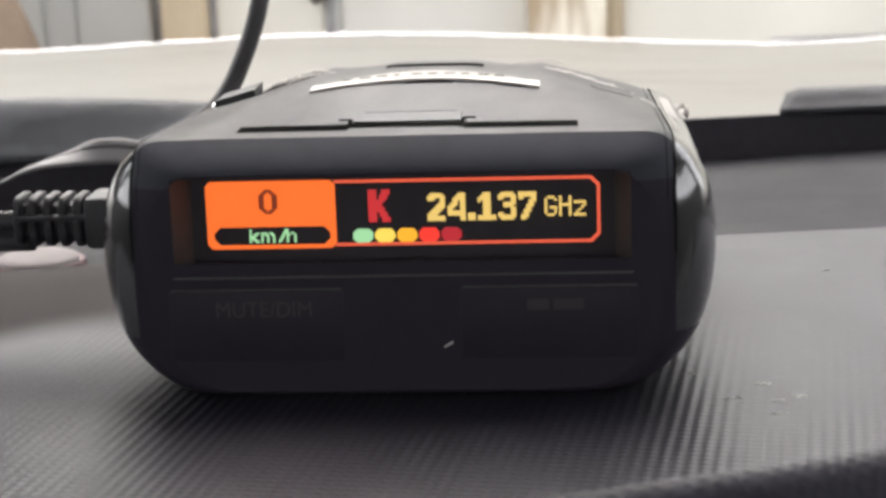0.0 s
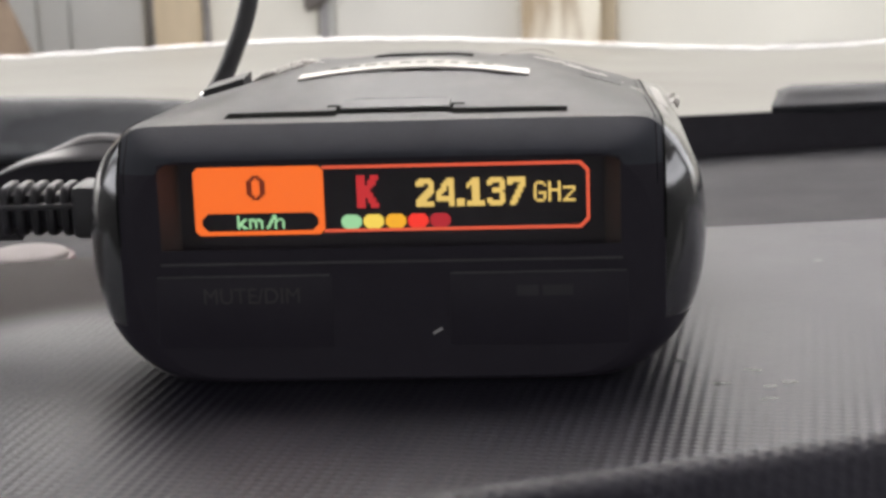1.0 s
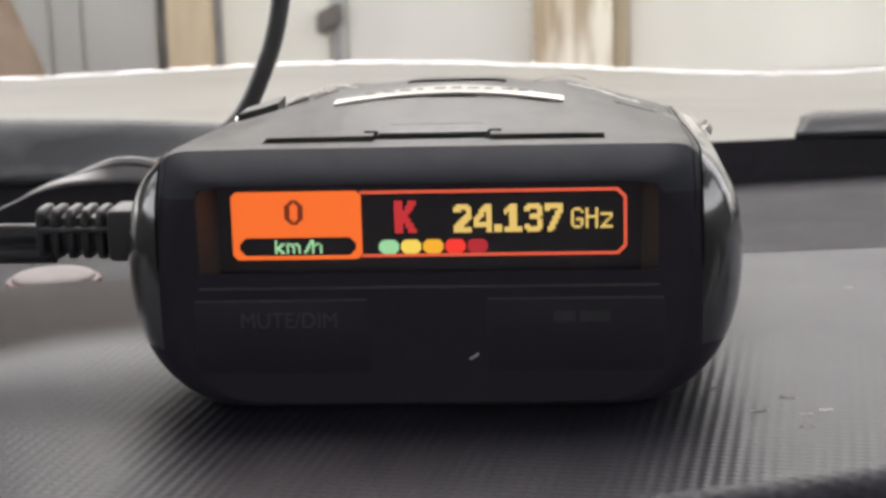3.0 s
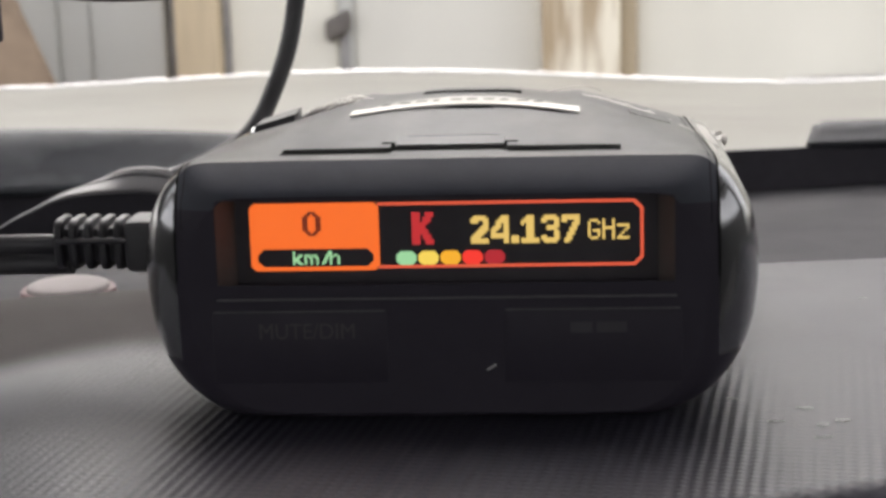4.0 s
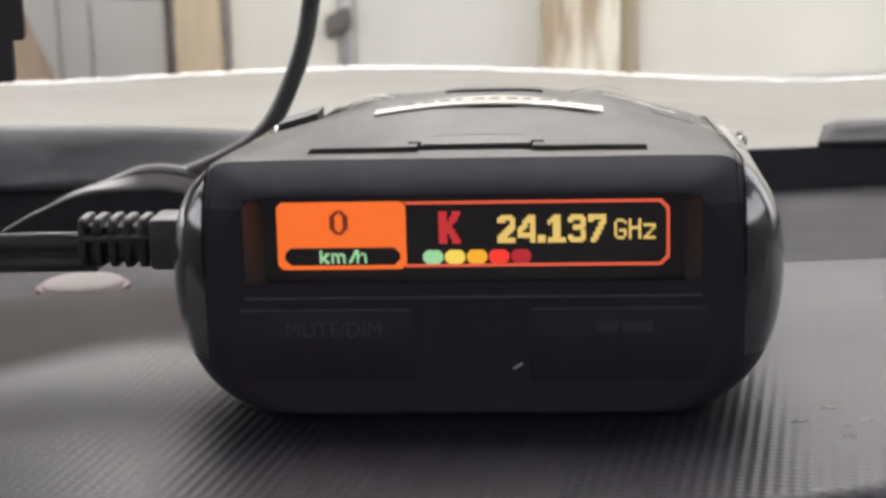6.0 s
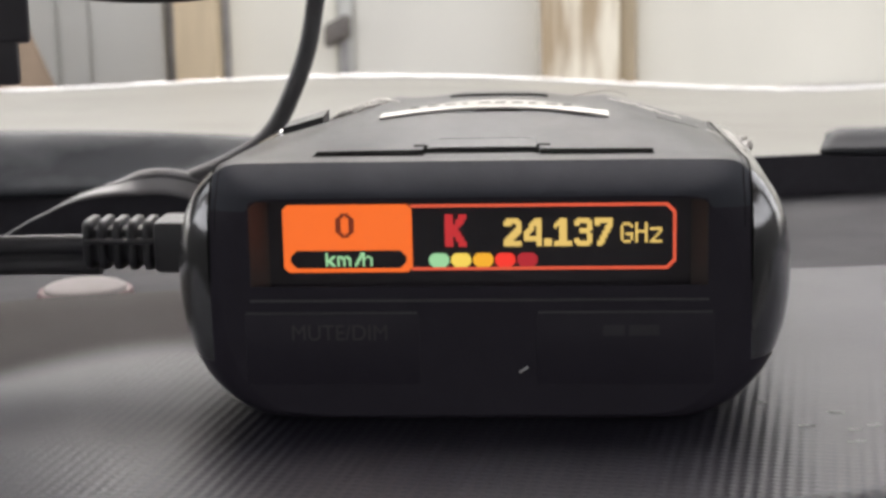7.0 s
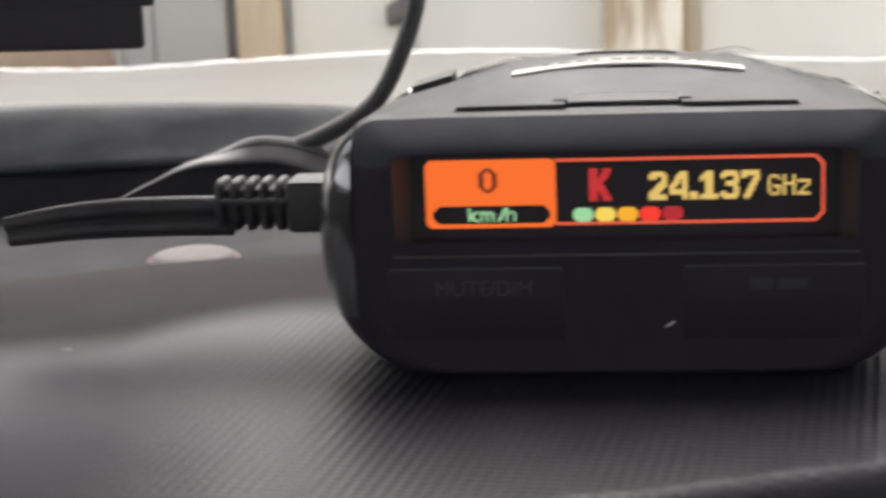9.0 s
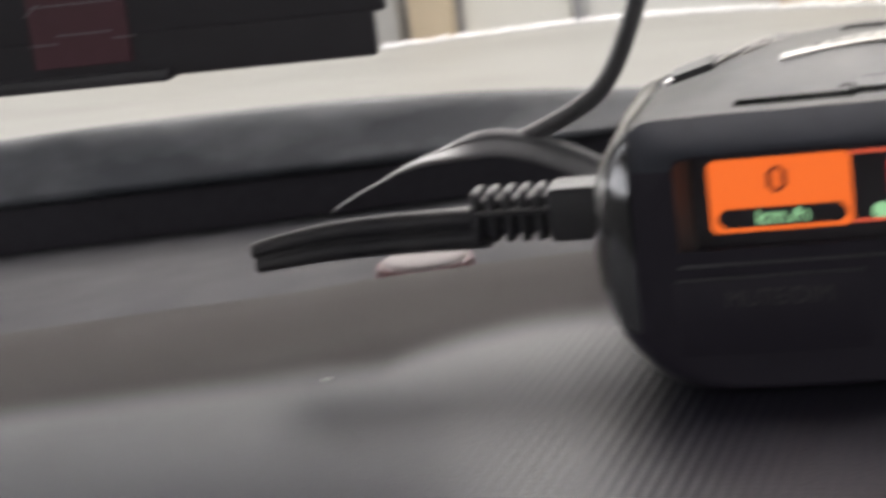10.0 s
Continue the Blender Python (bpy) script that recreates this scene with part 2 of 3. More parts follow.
def smooth_path(points, steps=10):
    """Catmull-Rom through the points."""
    p = [Vector(q) for q in points]
    p = [2 * p[0] - p[1], *p, 2 * p[-1] - p[-2]]
    out = []
    for i in range(1, len(p) - 2):
        a, b, c, d = p[i - 1:i + 3]
        for k in range(steps):
            t = k / steps
            out.append(0.5 * (2 * b + (c - a) * t + (2 * a - 5 * b + 4 * c - d) * t * t + (3 * b - a - 3 * c + d) * t ** 3))
    return out + [p[-2]]


def sweep(points, section, up=(0, 1, 0), steps=10, bm=None, twist=lambda s: 0.0, swell=lambda s: 1.0):
    """Carries a closed section, a list of (side, up) offsets, along a path; twist(s) turns and swell(s) scales it on the way."""
    path = smooth_path(points, steps)
    bm = bm or bmesh.new()
    rings = []
    for i, q in enumerate(path):
        ahead = (path[min(i + 1, len(path) - 1)] - path[max(i - 1, 0)]).normalized()
        side = ahead.cross(Vector(up)).normalized()
        top = side.cross(ahead)
        w = twist(i / (len(path) - 1))
        g = swell(i / (len(path) - 1))
        c, d = math.cos(w) * g, math.sin(w) * g
        rings.append([bm.verts.new(q + side * (a * c - b * d) + top * (a * d + b * c)) for a, b in section])
    n = len(section)
    for r, s in zip(rings, rings[1:]):
        for k in range(n):
            bm.faces.new((r[k], r[(k + 1) % n], s[(k + 1) % n], s[k]))
    bm.faces.new(rings[0]), bm.faces.new(rings[-1][::-1])
    return bm


def ease_step(v):
    v = min(1.0, max(0.0, v))
    return v * v * (3 - 2 * v)


def round_section(r, n=14):
    return [(r * math.cos(2 * math.pi * k / n), r * math.sin(2 * math.pi * k / n)) for k in range(n)]


def twin_section(r, gap, n=10, wrap=0.72):
    """Two cores side by side in one sheath, with a groove between them; the long way lies across the path."""
    ring = [(gap + r * math.cos(a), r * math.sin(a)) for a in np.linspace(-wrap * math.pi, wrap * math.pi, n)]
    other = [(-gap - r * math.cos(a), -r * math.sin(a)) for a in np.linspace(-wrap * math.pi, wrap * math.pi, n)]
    return ring + other


def grid_mesh(name, xs, ys, height, mat, parent=None, label=""):
    """A sheet over a plan grid in millimetres; height(X, Y) gives Z."""
    X, Y = np.meshgrid(xs, ys)
    Z = height(X, Y)
    co = np.stack([X, Y, Z], -1).reshape(-1, 3) * MM
    nx, ny = len(xs), len(ys)
    i = np.arange(nx * ny).reshape(ny, nx)
    faces = np.stack([i[:-1, :-1], i[:-1, 1:], i[1:, 1:], i[1:, :-1]], -1).reshape(-1, 4)
    me = bpy.data.meshes.new(name)
    me.vertices.add(len(co))
    me.vertices.foreach_set("co", co.ravel())
    me.loops.add(faces.size)
    me.loops.foreach_set("vertex_index", faces.ravel())
    me.polygons.add(len(faces))
    me.polygons.foreach_set("loop_start", np.arange(0, faces.size, 4))
    me.polygons.foreach_set("use_smooth", np.ones(len(faces), bool))
    me.update(calc_edges=True)
    me.validate()
    me.materials.append(mat)
    ob = new(name, me)
    if parent:
        ob.parent = parent
    return tagged(ob, label)


def thicken(ob, metres):
    mod = ob.modifiers.new("thickness", "SOLIDIFY")
    mod.thickness, mod.offset = metres, -1
    return ob


# ---- dashboard ----
PITCH, TURN = 1.5, radians(7.9)


def lip(X):
    return -43.2 + np.where(X > 0, 0.377 * np.minimum(X, 160), 0.2 * np.maximum(X, -60))


def band_edge(X):
    """Where the embossed grain ends and the smooth rolled band behind it begins."""
    return 38 - 0.0235 * np.clip(-45 - X, 0, 24) ** 2


def pad_height(X, Y):
    left = np.maximum(-42 - X, 0)
    z = -3.5 - 0.050 * left - 0.00011 * left ** 2
    fall, back = np.clip((-78 - X) / 24, 0, 1), np.clip((Y - 8) / 40, 0, 1)
    z = z - 0.7 * fall ** 2 * (3 - 2 * fall) * back ** 2 * (3 - 2 * back)
    z = z - 0.7 * np.exp(-((X + 88) / 13) ** 2 - ((Y - 42) / 12) ** 2)
    rear = np.maximum(Y - (62 + 0.14 * np.maximum(X, -20)), 0)
    z = z - rear ** 2 / np.where(X > 0, 700, 235)
    z = z - np.maximum(Y - (88 - 11 * np.clip((X - 15) / 20, 0, 1) + 0.14 * np.maximum(X, -20)), 0) ** 2 / 9
    d = np.maximum(lip(X) - Y, 0)
    z = z - np.where(d < 4, d ** 2 / 8, 2 + (d - 4) * 1.0)
    u = (X * math.cos(TURN) - Y * math.sin(TURN)) / PITCH * 2 * math.pi
    v = (X * math.sin(TURN) + Y * math.cos(TURN)) / (0.9 * PITCH) * 2 * math.pi
    here = np.clip((X + 58) / 36, 0, 1) * np.clip((66 - X) / 14, 0, 1) * np.clip((band_edge(X) + 1 - Y) / (9 + 20 * np.clip((X - 20) / 20, 0, 1)), 0, 1) * np.clip((Y + 66) / 6, 0, 1)
    # Grain flattened at the right, in place of the glare that hides it there.
    glare_fade = 1 - 0.75 * np.clip((X - 34) / 8, 0, 1) * np.clip((Y - lip(X) - 6) / 8, 0, 1)
    return z + here * glare_fade * 0.085 * (np.cos(u) * (0.7 + 0.3 * np.cos(v)) + 0.25 * np.cos(v))


dash_x = np.concatenate([np.arange(-420, -75, 5.0), np.arange(-75, 68, 0.3), np.arange(68, 330, 4.0)])
dash_y = np.arange(-72, 40.1, 0.3)
dash = thing("dashboard", "grey vinyl dashboard top with an embossed grain and a lower smooth shelf", "dashboard", kind="structure")
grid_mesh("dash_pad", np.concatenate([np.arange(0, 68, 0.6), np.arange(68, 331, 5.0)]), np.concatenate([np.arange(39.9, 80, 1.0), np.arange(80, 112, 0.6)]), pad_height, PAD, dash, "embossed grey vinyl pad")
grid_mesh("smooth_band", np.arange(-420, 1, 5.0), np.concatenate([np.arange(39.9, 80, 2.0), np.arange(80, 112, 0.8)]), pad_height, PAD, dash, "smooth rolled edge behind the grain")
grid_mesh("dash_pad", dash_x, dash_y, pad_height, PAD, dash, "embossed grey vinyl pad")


def shelf_height(X, Y):
    return -22.5 + 0.049 * (X + 88) + 0.3 * np.sin(X / 70.0) - 0.031 * (Y - 142)


grid_mesh("dash_shelf", np.arange(-420, 331, 10.0), np.arange(84, 236, 6.0), shelf_height, LOWER, dash, "smooth grey plastic shelf under the windscreen")
part("dash_front", box(-420, 330, -76, -71, -420, -22, 2), CLOTH, dash)
bm = box(-420, -30, 236, 242, -60, -17, 0.6)
for q in bm.verts:
    if q.co.z > -30:
        q.co.z = -11.5 + 0.04 * (q.co.x + 105)
part("vent_wall", bm, GAP, dash, "black gap at the foot of the windscreen")
bm = box(-29.5, 330, 231, 233, -60, -9.5, 0.3)
for q in bm.verts:
    if q.co.z > -20:
        q.co.z += 0.03 * q.co.x
part("vent_wall", bm, GAP, dash, "black gap at the foot of the windscreen")


def cowl(name, x0, x1, low, high, cut, parent, label, mat=COWL, lean=11):
    """A bulging strip of plastic that stands behind the shelf; low and high give its edges along x."""
    bm = bmesh.new()
    cols = []
    nx, nz = 90, 12
    for i in range(nx + 1):
        x = x0 + (x1 - x0) * i / nx
        col = []
        for k in range(nz + 1):
            s = k / nz
            wave = 1.6 * math.sin(x / 41.0 + 1.1) * (1 - s) + 0.8 * math.sin(x / 17.0) * s * (1 - s)
            y = 231.0 + lean * s + 3 * s ** 6 + wave + 1.2 * math.sin(math.pi * s)
            z = low(x) + (high(x) - low(x)) * s ** 0.9
            col.append(bm.verts.new((x + cut * (1 - s), y, z)))
        cols.append(col)
    for a, b in zip(cols, cols[1:]):
        for k in range(nz):
            bm.faces.new((a[k], b[k], b[k + 1], a[k + 1]))
    ob = part(name, bm, mat, parent, label)
    return thicken(ob, 0.0022)


cowl_panel = thing("cowl_panel", "dusty dark grey plastic panel at the foot of the windscreen", "cowl panel", kind="structure")
cowl("cowl_strip", -420, -22, lambda x: -14.0 + 0.04 * (x + 105), lambda x: -0.9 - (0.00055 if x > -135 else 0.0003) * (x + 135) ** 2, 0, cowl_panel, "dusty grey strip")
cowl("cowl_end", 74.2, 330, lambda x: -7.9 + 0.02 * (x - 74.2), lambda x: -5.0 + 1.1 * min(1.0, (x - 74.2) / 2.4) ** 0.6 + 0.012 * (x - 74.2), -2.8, cowl_panel, "short grey end piece", COWL_END, 4)

# ---- windscreen and unseen cabin, which close the place around the camera and shape its light ----
windscreen = thing("windscreen", "clear sloping windscreen over the dashboard", "windscreen", kind="structure")
bm = bmesh.new()
a, b = Vector((0, 0.315, -0.035)), Vector((0, 0.11, 0.40))
for x in (-0.72, 0.66):
    for q in (a, b):
        for off in (0.0, 0.004):
            bm.verts.new(Vector((x, q.y, q.z)) + Vector((0, 0.905, 0.425)) * off)
v = bm.verts[:]
for f in ((0, 2, 6, 4), (1, 5, 7, 3), (0, 1, 3, 2), (4, 6, 7, 5), (0, 4, 5, 1), (2, 3, 7, 6)):
    bm.faces.new([v[k] for k in f])
pane = finish("pane", bm, PANE, windscreen, smooth=False, mm=False)
pane.visible_shadow = False

cabin = thing("cabin", "dark cloth car cabin with a pale headliner", "car interior", kind="structure")
part("roof_lining", box(-720, 660, -2200, 112, 401, 450, 8), LINER, cabin, "pale headliner")
part("cabin_floor", box(-720, 660, -2200, 330, -760, -720, 5), CLOTH, cabin)
# Unseen rear, left open above this panel to let in fill light.
part("rear_panel", box(-720, 660, -2240, -2200, -720, 60, 5), CLOTH, cabin)
part("rear_header", box(-720, 660, -2240, -2200, 330, 410, 5), LINER, cabin)
part("bulkhead", box(-720, 660, 300, 330, -720, -52, 5), CLOTH, cabin)
for x0, x1, sill in ((-760, -721, 130), (661, 700, 140)):
    part("door_panel", box(x0, x1, -2200, 330, -720, sill, 5), CLOTH, cabin)
    part("roof_rail", box(x0, x1, -2200, 100, 340, 450, 5), LINER, cabin)
    part("pillar", box(x0, x1, -1150, -950, sill + 1, 339, 5), LINER, cabin)
    part("rear_side", box(x0, x1, -2199, -1750, sill + 1, 339, 5), CLOTH, cabin)
    bm = sweep([(0.5 * (x0 + x1), 310, -20), (0.5 * (x0 + x1), 212, 183), (0.5 * (x0 + x1), 110, 405)], [(-20, -25), (20, -25), (20, 25), (-20, 25)], up=(1, 0, 0), steps=3)
    part("front_pillar", bm, CLOTH, cabin)

# ---- bonnet ----
bonnet = thing("car_bonnet", "pale beige painted car bonnet with a bright front edge", "bonnet", kind="structure")


def bonnet_height(X, Y):
    s = (Y - 330) / 620.0
    edge = np.maximum(Y - 935, 0)
    u = np.clip(X, -440, 235) / 100
    swell = -4.1 - 6.25 * u - 1.34 * u ** 2 + 0.897 * u ** 3 + 0.209 * u ** 4
    return -29 - 34.4 * s + swell * s + 5 * np.sin(np.clip(s, 0, 1) * np.pi) - edge ** 2 / 60.0


thicken(grid_mesh("bonnet_skin", np.arange(-740, 681, 20.0), np.concatenate([np.arange(325, 930, 25.0), np.arange(930, 1010, 4.0)]),
                  bonnet_height, PAINT, bonnet, "pale beige paint"), 0.0015)
random.seed(4)
edge_points = []
for k in range(-60, 96):
    x = k * 7.0
    edge_points.append((x, 938, float(bonnet_height(np.array(x), np.array(938.0))) + random.uniform(-0.25, 0.25)))
# Polished bead added to reflect the sky as an uneven glint along the edge.
part("edge_glint_bead", sweep(edge_points, round_section(1.5, 10), up=(0, 0, 1), steps=2, swell=lambda s: random.choice((0.7, 0.85, 0.95, 1.0, 1.1, 1.15))), CHROME, bonnet, "thin polished bead added for the glint along the edge")

# ---- yard: ground, gate wall, posts ----
bm = bmesh.new()
bmesh.ops.create_grid(bm, x_segments=8, y_segments=8, size=400.0)
bmesh.ops.translate(bm, verts=bm.verts, vec=(0, 0, -1.06))
tagged(finish("ground", bm, GROUND, mm=False), "grey bare yard ground", "ground", kind="structure")

gate = thing("gate_wall", "pale painted sheet metal gates between weathered wooden posts", "gate", kind="structure")
WALL_Y, BASE, TOP = 2600, -1050, 900


def sheet(x0, x1, mat, name="gate_sheet", y=WALL_Y, top=TOP, label=""):
    part(name, box(x0, x1, y, y + 30, BASE, top, 3), mat, gate, label, smooth=False)


sheet(-2600, -803, METAL_GREY)
sheet(-799, -749, METAL_GREY, y=WALL_Y + 6)
sheet(-745, -629, METAL_GREY)
sheet(-628, -606, SHADE_GAP, "gate_gap", WALL_Y + 20, label="dark gap beside the post")
sheet(-526, -357, METAL_PALE, y=WALL_Y + 4)
sheet(-355, -331, METAL_GREY, y=WALL_Y - 4, name="gate_stile")
sheet(-329, -44, METAL_DULL, y=WALL_Y + 4)
sheet(106, 2600, METAL_PALE, y=WALL_Y + 4)
part("gate_post", box(-605, -538, 2560, 2640, BASE, TOP + 60, 5), POST_WOOD, gate, "raw yellowish wooden post")
part("gate_gap", box(-537, -527, 2600, 2630, BASE, TOP, 1), SHADE_GAP, gate, "dark gap beside the post")
part("gate_post", box(-40, 80, 2560, 2660, BASE, TOP + 60, 6), POST_PALE, gate, "wooden post with flaking white paint")
part("post_batten", box(81, 105, 2580, 2640, BASE, TOP, 3), BATTEN, gate, "brown batten beside the post")
bm = box(-374, -333, 2572, 2597, -184, -146, 9, 3)
for q in bm.verts:
    q.co.z += 0.22 * (q.co.x + 353) - (6 if q.co.x < -362 else 0)
part("gate_lock", bm, DARK_METAL, gate, "dark iron padlock cover")
part("hasp", box(-351, -339, 2588, 2597, -262, -170, 2), SHADE_GAP, gate, "dark hasp under the lock")
# Dark bar added in place of the shaded gap beneath the right gate panel.
bm = box(330, 900, 2540, 2590, -300, -256, 4)
for q in bm.verts:
    if q.co.x < 400:
        q.co.z = -263 + (q.co.z + 256) * 0.12
tagged(finish("dark_bar", bm, SHADE_GAP), "dark bar standing in for the gap under the gate", "board")

bm = bmesh.new()
bmesh.ops.create_grid(bm, x_segments=40, y_segments=24, size=1)
for q in bm.verts:
    r = math.hypot(q.co.x, q.co.y)
    lump = noise.noise(q.co * 3) * 60 + noise.noise(q.co * 9) * 20
    q.co = Vector((-925 + q.co.x * 520, 2330 + q.co.y * 230, -1060 + max(0, 1 - r ** 1.15) * 1250 + lump * max(0, 1 - r)))
tagged(finish("earth_heap", bm, RUST), "brown heap of earth beside the gates", "earth heap")

# ---- radar detector ----
FACE_Y = -3.5
HALF = [(0, 27.8), (8, 27.8), (15, 27.8), (22, 27.8), (27, 27.75), (30.4, 27.7), (32.0, 27.3), (33.2, 26.3), (35.2, 24.2), (36.7, 21.3), (37.5, 18.0),
        (37.8, 14.5), (37.6, 10.5), (36.9, 6.5), (35.4, 2.6), (33, -0.4), (30, -2.4), (26, -3.3), (18, -3.5), (9, -3.5), (0, -3.5)]


def profile(n=240):
    """The closed outline of the case, evenly spaced."""
    right = smooth_path([(x, 0, z) for x, z in HALF], 8)
    loop = right + [Vector((-q.x, 0, q.z)) for q in right[-2:0:-1]]
    loop = [Vector((q.x, q.z)) for q in loop]
    length = [0.0]
    for p, q in zip(loop, loop[1:] + loop[:1]):
        length.append(length[-1] + (q - p).length)
    out = []
    for k in range(n):
        s, i = length[-1] * k / n, 0
        while length[i + 1] < s:
            i += 1
        p, q = loop[i], loop[(i + 1) % len(loop)]
        out.append(p.lerp(q, (s - length[i]) / max(1e-9, length[i + 1] - length[i])))
    return out


def ease(y, reach):
    t = min(1.0, max(0.0, 1 - y / reach))
    return 1 - math.sqrt(max(0.0, 1 - t * t))


OUTLINE = profile()


def ring_at(y):
    """The outline at a depth behind the face: rounded nose, long straight body, rounded tail."""
    d, tail = y - FACE_Y, max(0.0, (y - 62) / 42)
    side, foot = 38 - 6.6 * ease(d, 9) - 3 * tail ** 2, 0.9 * ease(d, 2.5)
    k = max(0.0, 1 - d / 4.2)
    top = 3.0 * k + 0.7 * (1 - math.sqrt(1 - k ** 3)) + 9 * tail ** 2 + 0.055 * max(0.0, y - 34)
    out = []
    for p in OUTLINE:
        x = p.x * side / 38
        z = p.y - (top if p.y > 12 else 0) * max(0, (p.y - 12) / 15.8) + foot * max(0, (6 - p.y) / 9.5) * (p.y < 6)
        ramp = min(1, max(0, (y - 3.5) / 40))
        knee = 27 - 12 * ramp
        arch = ramp * (2.2 + 0.4 * max(0, 1 - (p.x / 15) ** 2) - 4.7 * max(0, abs(p.x) - knee) / (32 - knee))
        arch = max(-2.3, arch) - 0.55 * ramp * ease_step((knee + 1.5 - abs(p.x)) / 2.6) + 0.5 * ramp * ease_step((knee - 4 - abs(p.x)) / 6)
        arch = arch * min(1, max(0, (36 - abs(p.x)) / 4))
        out.append(Vector((x, y, z + (arch if p.y > 20 else 0))))
    return out


detector = thing("radar_detector", "black plastic radar detector with a lit colour display", "radar detector", (0, 0, -3.5))
DEPTHS = [FACE_Y + d for d in (0, 0.15, 0.4, 0.8, 1.3, 2.0, 2.9, 3.6, 4.2, 5.4, 7.0, 9.0, 12, 17, 24, 32, 40, 48, 56, 64, 72, 80, 88, 95, 100)]
rings = [ring_at(y) for y in DEPTHS]
WX0, WX1, WZ0, WZ1 = -27.4, 27.2, 13.4, 23.75


SEAM, SILL = 32.4, 4.0


def shell(name, mat, keep, label=""):
    """The part of the case for which keep(place) holds, cut cleanly along the seams."""
    bm = bmesh.new()
    grid = [[bm.verts.new(q) for q in ring] for ring in rings]
    n = len(OUTLINE)
    for r, s in zip(grid, grid[1:]):
        for k in range(n):
            bm.faces.new((r[k], r[(k + 1) % n], s[(k + 1) % n], s[k]))
    if name == "case":
        bm.faces.new(grid[-1])
    for co, no in (((SEAM, 0, 0), (1, 0, 0)), ((-SEAM, 0, 0), (1, 0, 0)), ((0, 0, SILL), (0, 0, 1)), ((0, 0, 22.6), (0, 0, 1)), ((0, NOSE, 0), (0, 1, 0))):
        bmesh.ops.bisect_plane(bm, geom=bm.verts[:] + bm.edges[:] + bm.faces[:], dist=1e-5, plane_co=co, plane_no=no)
    bmesh.ops.delete(bm, geom=[f for f in bm.faces if not keep(f.calc_center_median())], context="FACES")
    return part(name, bm, mat, detector, label)


NOSE = 0.7
side_of = lambda p: abs(p.x) > SEAM and p.z > SILL
shell("case", CASE, lambda p: p.y > NOSE and not side_of(p), "matt black plastic case")
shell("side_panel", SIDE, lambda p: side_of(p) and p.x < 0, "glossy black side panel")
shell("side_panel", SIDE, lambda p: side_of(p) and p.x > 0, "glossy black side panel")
shell("front_rim", RIM_SKYLIT, lambda p: p.y <= NOSE and not side_of(p) and p.z > 22.6, "rounded black upper rim of the face, tinted for skylight")
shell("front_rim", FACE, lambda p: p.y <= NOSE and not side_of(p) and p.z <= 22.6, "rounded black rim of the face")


def crossing(ring, x):
    """Where the upper right side of an outline crosses a given x, from the top down."""
    for p, q in zip(ring, ring[1:]):
        if p.x <= x < q.x and p.z > 12:
            return p.lerp(q, (x - p.x) / (q.x - p.x))


for at_x, wide in ((SEAM, 0.14), (SEAM - 0.9, 0.05)):
    top_line = [q for q in (crossing(ring_at(y), at_x) for y in (86, 70, 55, 40, 28, 18, 11, 7, 4, 2, 0.5, -0.6, -1.4)) if q]
    down = []
    for i in range(14):
        z = 23.5 - 1.6 * i
        lo, hi = FACE_Y, 9.0
        for _ in range(24):
            mid = (lo + hi) / 2
            reach = max((p.x for p in ring_at(mid) if abs(p.z - z) < 1.6), default=0)
            lo, hi = (mid, hi) if reach < at_x else (lo, mid)
        down.append(Vector((at_x, hi, z)))
    down = [q for q in down if q.z < top_line[-1].z - 0.6]
    down = [q for q in down if q.z > (13 if at_x == SEAM else 19)]
    for side in (1, -1):
        line = [(side * q.x, q.y, q.z) for q in top_line + down]
        part("seam", sweep(line, round_section(wide, 6), up=(0.3, 0.2, 1), steps=3), GROOVE, detector, "dark seam beside the side panel")

# The face with its opening, and the recess that leads back to the screen.
bm = bmesh.new()
outer = rings[0]
cx, cz = (WX0 + WX1) / 2, (WZ0 + WZ1) / 2
inner = []
for p in outer:
    dx, dz = p.x - cx, p.z - cz
    k = min((WX1 - cx) / abs(dx) if abs(dx) > 1e-6 else 1e9, (WZ1 - cz) / abs(dz) if abs(dz) > 1e-6 else 1e9)
    inner.append(Vector((cx + dx * k, FACE_Y, cz + dz * k)))
for corner in ((WX0, WZ0), (WX0, WZ1), (WX1, WZ0), (WX1, WZ1)):
    q = Vector((corner[0], FACE_Y, corner[1]))
    best = min(range(len(inner)), key=lambda i: (inner[i] - q).length)
    inner[best] = q
vo, vi = [bm.verts.new(q) for q in outer], [bm.verts.new(q) for q in inner]
n = len(vo)
for k in range(n):
    bm.faces.new((vo[k], vo[(k + 1) % n], vi[(k + 1) % n], vi[k]))
part("face_plate", bm, FACE, detector, "matt black face plate", smooth=False)
bm = bmesh.new()
vi, vb = [bm.verts.new(v) for v in inner], [bm.verts.new((q.x * 25.5 / 27.3, 0.11, 12.6 if q.z < WZ0 + 0.01 else cz + (q.z - cz) * 0.98)) for q in inner]
lower = [q.z < WZ0 + 0.01 for q in inner]
for k in range(n):
    if not (lower[k] and lower[(k + 1) % n]):
        bm.faces.new((vi[k], vi[(k + 1) % n], vb[(k + 1) % n], vb[k]))
part("display_recess", bm, RECESS, detector, "dark inner walls of the display window", smooth=False)
bm = bmesh.new()
floor = [bm.verts.new(q) for q in ((WX0, FACE_Y, WZ0), (WX1, FACE_Y, WZ0), (WX1 * 25.5 / 27.3, 0.11, 12.6), (WX0 * 25.5 / 27.3, 0.11, 12.6))]
bm.faces.new(floor)
